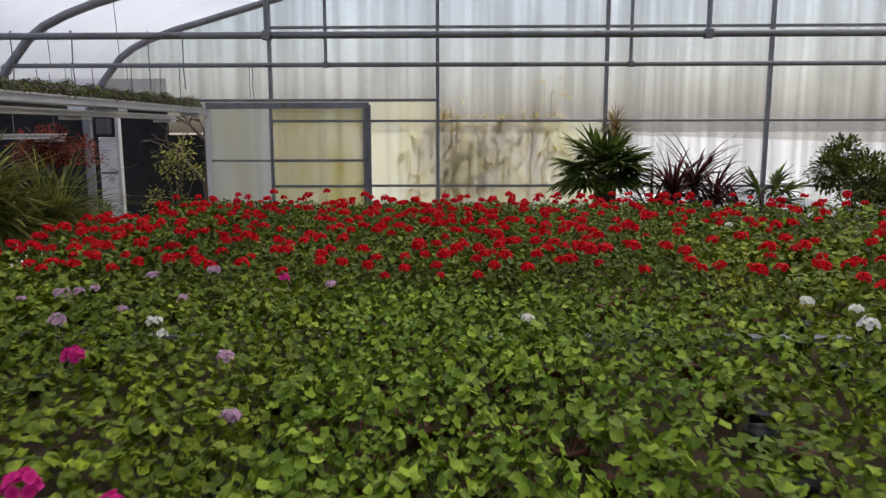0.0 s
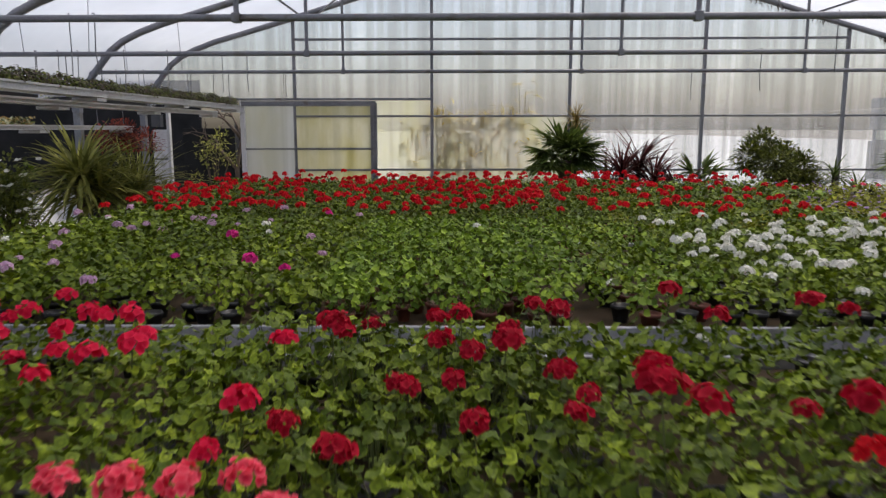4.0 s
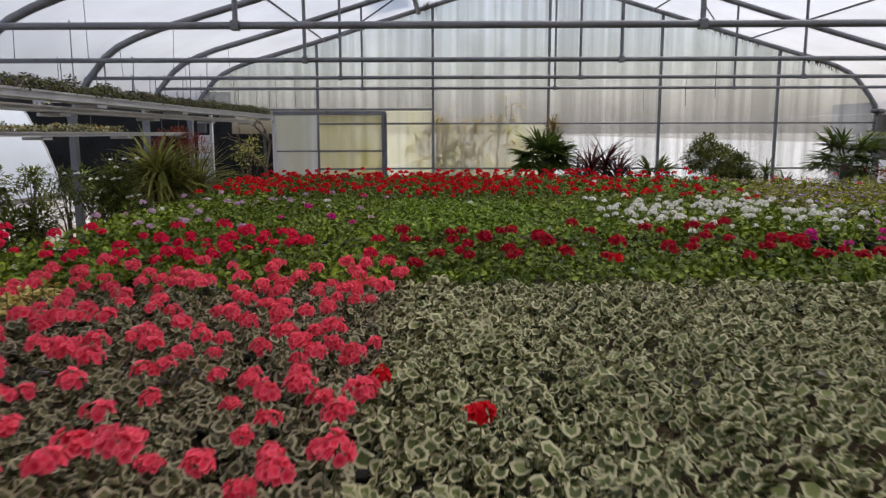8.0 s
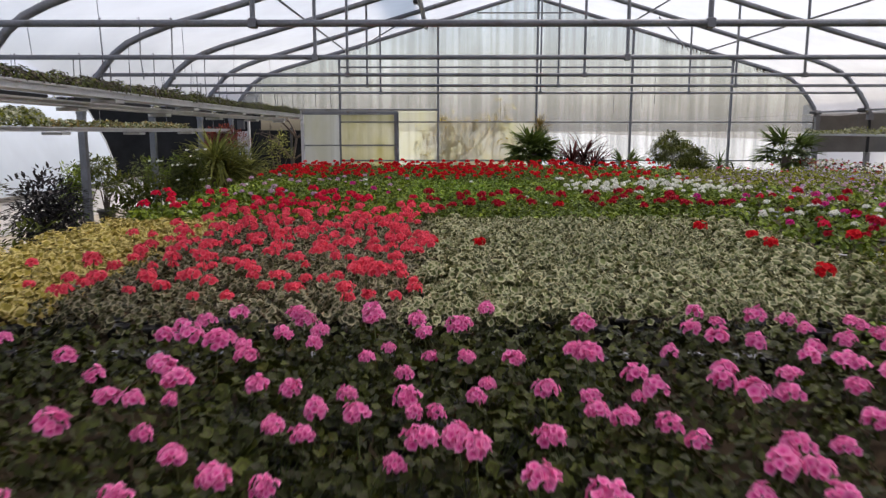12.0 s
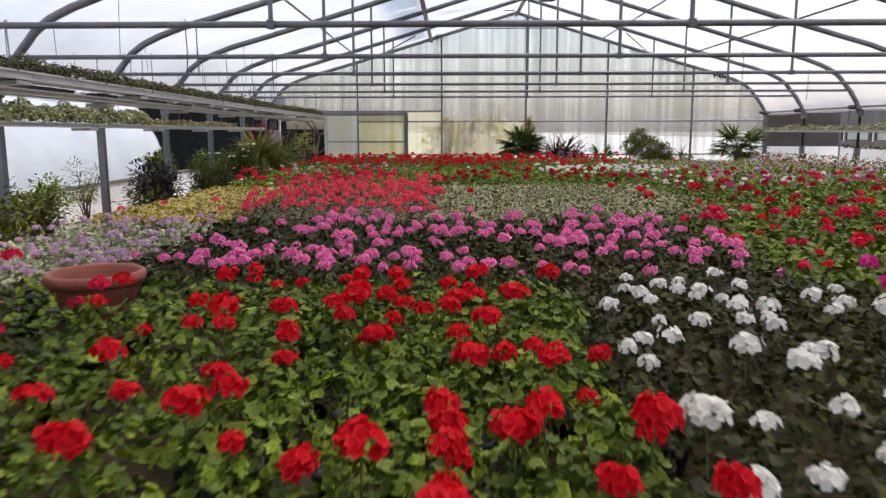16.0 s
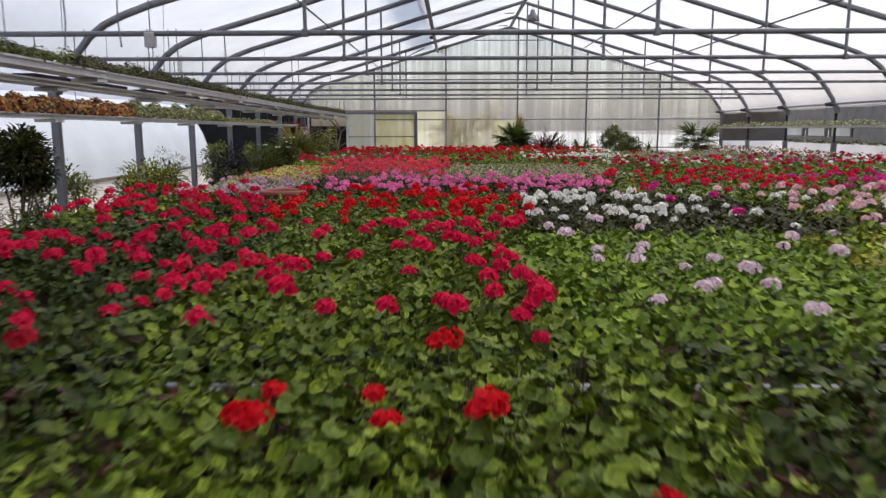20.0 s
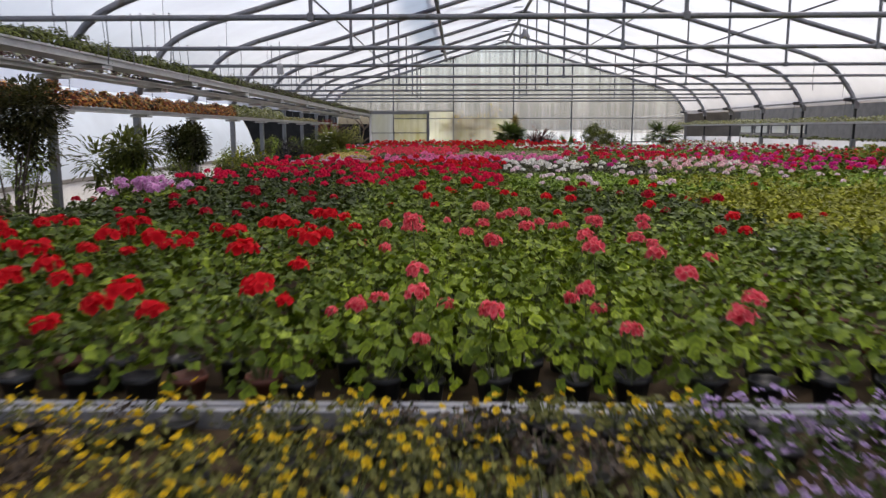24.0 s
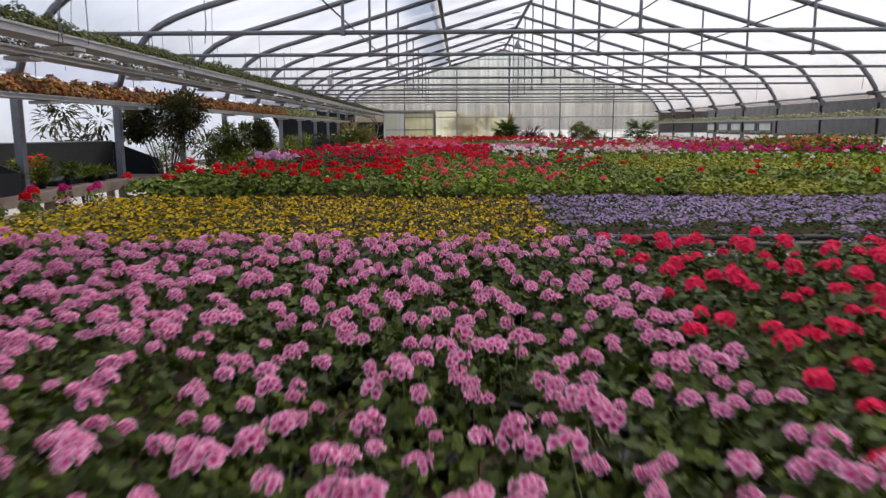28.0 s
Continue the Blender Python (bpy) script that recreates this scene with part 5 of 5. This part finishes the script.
grow((0, 0, 0), (0, 0, 1), 1.5, 0.05, 0)
make_shrub("shrub", "thin yellowish-green shrub outside the open doorway", (-3.5, 0.7, 0), 0.42, 1.55, 620, 0.05, LEAF_YUCCA, 44, pot_r=0.12)

# dry bamboo behind the gable sheets
bam = thing("bamboo", "dry yellow bamboo leaning on the outside of the gable", "bamboo", at=(0, 0.06, 0))
rb = random.Random(4)
for k in range(22):
    x = rb.choice((0.15, 0.3, 0.45, 0.6, 0.75, 1.05, 1.2, 1.35, 1.5, -0.25)) + rb.uniform(-0.1, 0.1)
    h = rb.uniform(1.5, 2.0 if x < 0.9 else 2.5)
    out = Leaves()
    y = rb.uniform(-0.02, 0.05)
    stalk(out, (x, y, 0), (x + rb.uniform(-0.1, 0.1), y, h), 0.006, 0)
    for j in range(34):
        p = np.array([x + rb.uniform(-0.2, 0.2), y, h * rb.uniform(0.45, 1.02)])
        sword_leaf(out, p, (rb.uniform(-1, 1), rb.uniform(-0.15, 0.15), rb.uniform(-0.9, 0.6)), rb.uniform(0.1, 0.22), 0.034, 0.7, rb, 2)
    part("cane", tri_mesh("cane", out.arrays(), (LEAF_BAMBOO,)), None, bam)


# ---------------------------------------------------------------- plants in the hanging gutters
def gutter_row(label, x, z, y0, y1, width, height, n, size, materials, seed, rise=0.13, plug=0.0):
    """Low plants along a gutter; plug: the spacing of the rounded cushions that they form."""
    r_, out = random.Random(seed), Leaves()
    for k in range(n):
        y = r_.uniform(y1, y0)
        if plug:
            c = (math.floor(y / plug) + 0.5) * plug
            h = height * (0.75 + 0.5 * noise.noise(Vector((x, c * 5.1, seed))))
            w, q = r_.uniform(0, 6.283), math.sqrt(r_.random())
            top = math.sqrt(1.02 - q * q)
            p = np.array([x + math.cos(w) * q * width / 2, c + math.sin(w) * q * plug * 0.56, z + lift(c, rise) + h * top * r_.uniform(0.75, 1.05)])
            nrm = (math.cos(w) * q * 1.4 + r_.uniform(-0.4, 0.4), math.sin(w) * q * 1.4 + r_.uniform(-0.4, 0.4), top + 0.2)
        else:
            hump = 0.6 + 0.4 * noise.noise(Vector((x, y * 2.2, seed)))
            p = np.array([x + r_.uniform(-width, width) / 2, y, z + lift(y, rise) + height * hump * r_.uniform(0.1, 1.0)])
            nrm = (r_.uniform(-0.8, 1.0), r_.uniform(-0.9, 0.6), 0.8)
        leaf_disc(out, p, nrm, size * r_.uniform(0.7, 1.4), 4, r_, r_.randrange(len(materials)), fan=True)
    ob = new("gutter_plants", tri_mesh("gutter_plants", out.arrays(), materials))
    return tagged(ob, label, "plants", kind="stuff")


gutter_row("row of low green and brown sedum in a gutter", -2.87, 1.94, -0.2, -15.0, 0.25, 0.17, 24000, 0.012, (LEAF_MOSS, LEAF_SHRUB, LEAF_DARK, LEAF_BROWN, LEAF_BROWN), 1, plug=0.1)
gutter_row("row of lush green sedum in a gutter", -2.87, 1.94, -15.0, -31.0, 0.25, 0.18, 23000, 0.0125, (LEAF_MOSS, LEAF_SHRUB, LEAF_MOSS, LEAF_DARK), 2, plug=0.13)
gutter_row("sparse dry stems in a gutter", -3.2, 1.86, -3.0, -12.0, 0.16, 0.09, 900, 0.014, (LEAF_BROWN, LEAF_GREY), 3)
gutter_row("purplish and grey plants in a gutter", -3.2, 1.86, -17.0, SHELF_END, 0.16, 0.15, 8000, 0.013, (LEAF_BROWN, LEAF_BROWN, LEAF_GREY, LEAF_RED), 4, plug=0.3)
gutter_row("sparse green and pale plants in a low gutter", -4.0, 1.65, -3.4, -7.6, 0.2, 0.16, 2200, 0.02, (LEAF_MOSS, LEAF_GREY, LEAF_DRY), 5, 0.07)
gutter_row("pale grey-green plants in a low gutter", -4.0, 1.65, -7.6, -11.4, 0.28, 0.27, 9000, 0.015, (LEAF_GREY, LEAF_GREY, LEAF_LIME, LEAF_MOSS), 6, 0.07, plug=0.2)
gutter_row("orange-brown sedum in a low gutter", -4.0, 1.65, -11.4, -22.1, 0.28, 0.25, 17000, 0.019, (LEAF_ORANGE, LEAF_ORANGE, LEAF_DRY, LEAF_BASKET, LEAF_BROWN), 7, 0.07, plug=0.16)
gutter_row("mixed plants in a low gutter", -4.0, 1.65, -24.5, SHELF_END, 0.22, 0.15, 3000, 0.02, (LEAF_MOSS, LEAF_GREY), 8, 0.07)
gutter_row("grey-white plants in the side bay gutter", 7.47, 1.57, -0.2, NEAR_END, 0.22, 0.17, 12000, 0.019, (LEAF_GREY, LEAF_GREY, LEAF_GREY, LEAF_LIME), 9, 0.0)
gutter_row("dark trailing foliage in the side bay", 9.55, 1.16, 0.0, NEAR_END, 0.12, 0.13, 3500, 0.03, (LEAF_DARK, LEAF_MOSS), 10, 0.0)
gutter_row("tall mound of pink-dotted shrubs at the bench end", 6.3, 0.9, -13.4, -16.4, 1.5, 0.5, 7000, 0.03, (LEAF_LIME, LEAF, LEAF_SHRUB, LEAF, LEAF_LIME, LEAF_SHRUB, ROSE), 11, 0.0)
gutter_row("dark-flowered row at the far bench end", 7.0, 0.95, -1.0, -12.0, 0.5, 0.28, 2600, 0.025, (LEAF, LEAF_DARK, DARK_RED, WHITE), 12, 0.0)

# ---------------------------------------------------------------- smaller things
for k in range(7):
    y0 = -2.6 - 2.149 * k
    za, zb = 1.842 + lift(y0), 1.842 + lift(y0 - 1.7)
    tr_ = Shape().add([(xx, yy, zz + q) for yy, zz in ((y0, za), (y0 - 1.7, zb)) for xx, q in ((-3.275, 0), (-3.125, 0), (-3.115, 0.07), (-3.285, 0.07))], [(0, 1, 2, 3), (7, 6, 5, 4), (0, 4, 5, 1), (1, 5, 6, 2), (2, 6, 7, 3), (3, 7, 4, 0)])
    solid("plant_tray", tr_, BLACK_PLASTIC, "long black plastic plant tray in a hanging gutter", "tray", "gutter trays")
bowl = thing("clay_bowl", "empty round terracotta bowl among the geraniums", "bowl", at=(*BOWL, BENCH_TOP - 0.019))
part("bowl_body", Shape().ring([(0.11, 0), (0.135, 0.06), (0.165, 0.14), (0.17, 0.155)], 28), CLAY, bowl, smooth=True)
part("bowl_rim", Shape().ring([(0.168, 0.156), (0.183, 0.162), (0.19, 0.18), (0.188, 0.2), (0.176, 0.208), (0.163, 0.2), (0.158, 0.17), (0.11, 0.05), (0.0, 0.045)], 28, close=False), CLAY, bowl, smooth=True)
box = thing("sensor_box", "small white sensor box hung on a tie beam", "sensor")
part("box_case", Shape().box(-2.29, ARCHES[6] - 0.03, 2.19, -2.21, ARCHES[6] + 0.03, 2.31, 0.006), WHITE_METAL, box)
part("strap", Shape().tube([(-2.25, ARCHES[6], 2.31), (-2.25, ARCHES[6], 2.62)], 0.005, 5), WIRE, box)
lamp = thing("hanging_lamp", "grey bell-shaped lamp hanging under the ridge", "lamp", at=(2.0, -3.7, 0))
part("shade", Shape().ring([(0.16, 3.96), (0.14, 4.03), (0.06, 4.12), (0.05, 4.2), (0.0, 4.2)], 16, close=False), STEEL, lamp, smooth=True)
part("cord", Shape().tube([(0, 0, 4.2), (0, 0, 4.36)], 0.006, 5), WIRE, lamp)
part("bulb", Shape().ring([(0.0, 3.95), (0.04, 3.97), (0.05, 4.01), (0.03, 4.06)], 10, close=False), WHITE_METAL, lamp, smooth=True)
motor = thing("vent_motor", "grey gear motor on the ridge vent shaft", "motor", at=(0, 0, 0))
part("motor_case", Shape().box(-0.36, -3.0, 3.66, -0.22, -2.8, 3.78, 0.02), DARK_STEEL, motor)
part("motor_shaft", Shape().tube([(-0.24, -2.8, 3.74), (-0.24, -0.2, 3.74)], 0.02, 8), DARK_STEEL, motor)
dry = Leaves()
rd = random.Random(3)
for k in range(44):
    x = rd.gauss(-0.05, 0.1)
    p = np.array([x, -0.25 + rd.uniform(-0.1, 0.1), 3.82 - 0.1 * abs(x)])
    sword_leaf(dry, p, (rd.uniform(-0.5, 0.5), rd.uniform(-0.4, 0.2), -1), rd.uniform(0.1, 0.36), 0.01, 0.2, rd, 3)
tagged(new("dry_vine", tri_mesh("dry_vine", dry.arrays(), (LEAF_BROWN,))), "dead vine dangling from the roof vent", "vine")
# dark dried tufts along the gable arch
tuft = Leaves()
for k in range(150):
    x = rd.choice((rd.uniform(4.4, 5.6), rd.uniform(6.3, 6.9)))
    sword_leaf(tuft, np.array([x, -0.1, roof_z(x) - 0.03]), (rd.uniform(-0.4, 0.4), -0.1, -1), rd.uniform(0.04, 0.13), 0.012, 0.1, rd, 2)
tagged(new("dead_moss", tri_mesh("dead_moss", tuft.arrays(), (LEAF_BROWN,))), "dark dried moss hanging from the gable arch", "moss", kind="stuff")

# potting bench with a black plastic hood in the aisle
pot_bench = thing("potting_bench", "wooden potting bench with a black plastic hood", "bench", at=(0, 0, 0))
for k in range(3):
    part("plank", Shape().box(-4.3 - 0.24 * k, -23.6, 0.73, -4.08 - 0.24 * k, -18.1, 0.77), WOOD, pot_bench)
part("front_board", Shape().box(-4.08, -23.6, 0.66, -4.055, -18.1, 0.775), WOOD, pot_bench)
for y in (-18.5, -21.0, -23.2):
    for x in (-4.15, -4.7):
        part("leg", Shape().box(x - 0.04, y - 0.04, 0, x + 0.04, y + 0.04, 0.72), WOOD, pot_bench)
def slab(x0, y0, x1, y1, low, top0, top1):
    """An upright thin board between two plan points with a sloping top."""
    d = Vector((y0 - y1, x1 - x0, 0)).normalized() * 0.012
    vs = []
    for s_ in (-1, 1):
        vs += [(x0 + d.x * s_, y0 + d.y * s_, low), (x1 + d.x * s_, y1 + d.y * s_, low), (x1 + d.x * s_, y1 + d.y * s_, top1), (x0 + d.x * s_, y0 + d.y * s_, top0)]
    return Shape().add(vs, [(3, 2, 1, 0), (4, 5, 6, 7), (0, 1, 5, 4), (1, 2, 6, 5), (2, 3, 7, 6), (3, 0, 4, 7)])


part("back_sheet", slab(-4.78, -18.2, -4.78, -23.5, 0.772, 1.22, 1.25), BLACK_PLASTIC, pot_bench, "black plastic back sheet")
for y in (-18.2, -21.5):
    part("end_sheet", slab(-4.76, y, -4.1, y - 0.05, 0.772, 1.22, 0.98), BLACK_PLASTIC, pot_bench, "black plastic end sheet")
part("end_sheet", slab(-4.1, -21.56, -4.1, -23.4, 0.772, 0.98, 1.0), BLACK_PLASTIC, pot_bench, "black plastic front sheet")
part("top_edge", Shape().tube([(-4.78, -18.2, 1.225), (-4.78, -23.5, 1.255)], 0.015, 6), DARK_STEEL, pot_bench)
for k in range(3):
    part("tray", Shape().box(-4.7, -19.3 - 0.62 * k, 0.772, -4.3, -18.72 - 0.62 * k, 0.83), BLACK_PLASTIC, pot_bench, "black plastic tray")
for k, (x, y, h, mt) in enumerate(((-4.3, -20.85, 0.26, None), (-4.34, -21.1, 0.3, None), (-4.32, -21.35, 0.24, None), (-4.5, -20.6, 0.3, RED), (-4.3, -20.35, 0.22, None), (-4.26, -19.6, 0.12, None), (-4.26, -19.9, 0.14, None))):
    make_shrub("potted_shrub", "small leafy green potted plant on the potting bench", (x, y, 0.772), 0.16, h, 320, 0.045, (LEAF, LEAF_LIME)[k % 2], 60 + k, 0.02, pot_r=0.05, petals=mt)
stand = thing("low_stand", "weathered wooden stand for geranium pots", "stand")
part("top_board", Shape().box(-3.55, -24.5, 0.66, -2.75, -22.3, 0.7), WOOD, stand)
for x in (-3.45, -2.85):
    for y in (-24.3, -22.5):
        part("leg", Shape().box(x - 0.03, y - 0.03, 0, x + 0.03, y + 0.03, 0.655), WOOD, stand)
for k in range(12):
    y = -22.42 - 0.16 * k
    kind = ("magenta_geranium", "bicolor_geranium", "red_geranium", "red_geranium")[k // 3]
    found, fl = protos(kind, "near")
    ob = thing(kind, KINDS[kind][-1] + " on a wooden stand", "potted plant", "pots on the wooden stand")
    ob.location = (-2.95 - 0.18 * (k % 3), y, 0.765)
    tagged(part("foliage", tri_mesh("foliage", found[k % 3], (KINDS[kind][0], STEM)), None, ob), kind="stuff")
    p_ = part("pot", pot_meshes["black_plastic_pot"], None, ob)
    p_.location = (0, 0, -0.064)
    for j in range(3):
        h = part("flower_head", head_mesh(kind, j, j)[1], None, ob)
        h.location = (0.03 * (j - 1), 0.03 * ((k + j) % 3 - 1), 0)

# black drip rails lying bare on the viola bench
for y in (-24.86, -25.1, -25.36):
    rail = Shape().box(0.7, y - 0.028, BENCH_TOP - 0.019, 3.2, y + 0.028, BENCH_TOP + 0.004, 0.006)
    for k in range(12):
        rail.ring([(0.011, 0.0), (0.009, 0.012), (0.004, 0.013)], 8, (0.8 + 0.2 * k, y, BENCH_TOP + 0.004), False)
    solid("drip_rail", rail, POT_BLACK, "long black plastic drip rail on a growing bench", "drip rail", "drip rails")
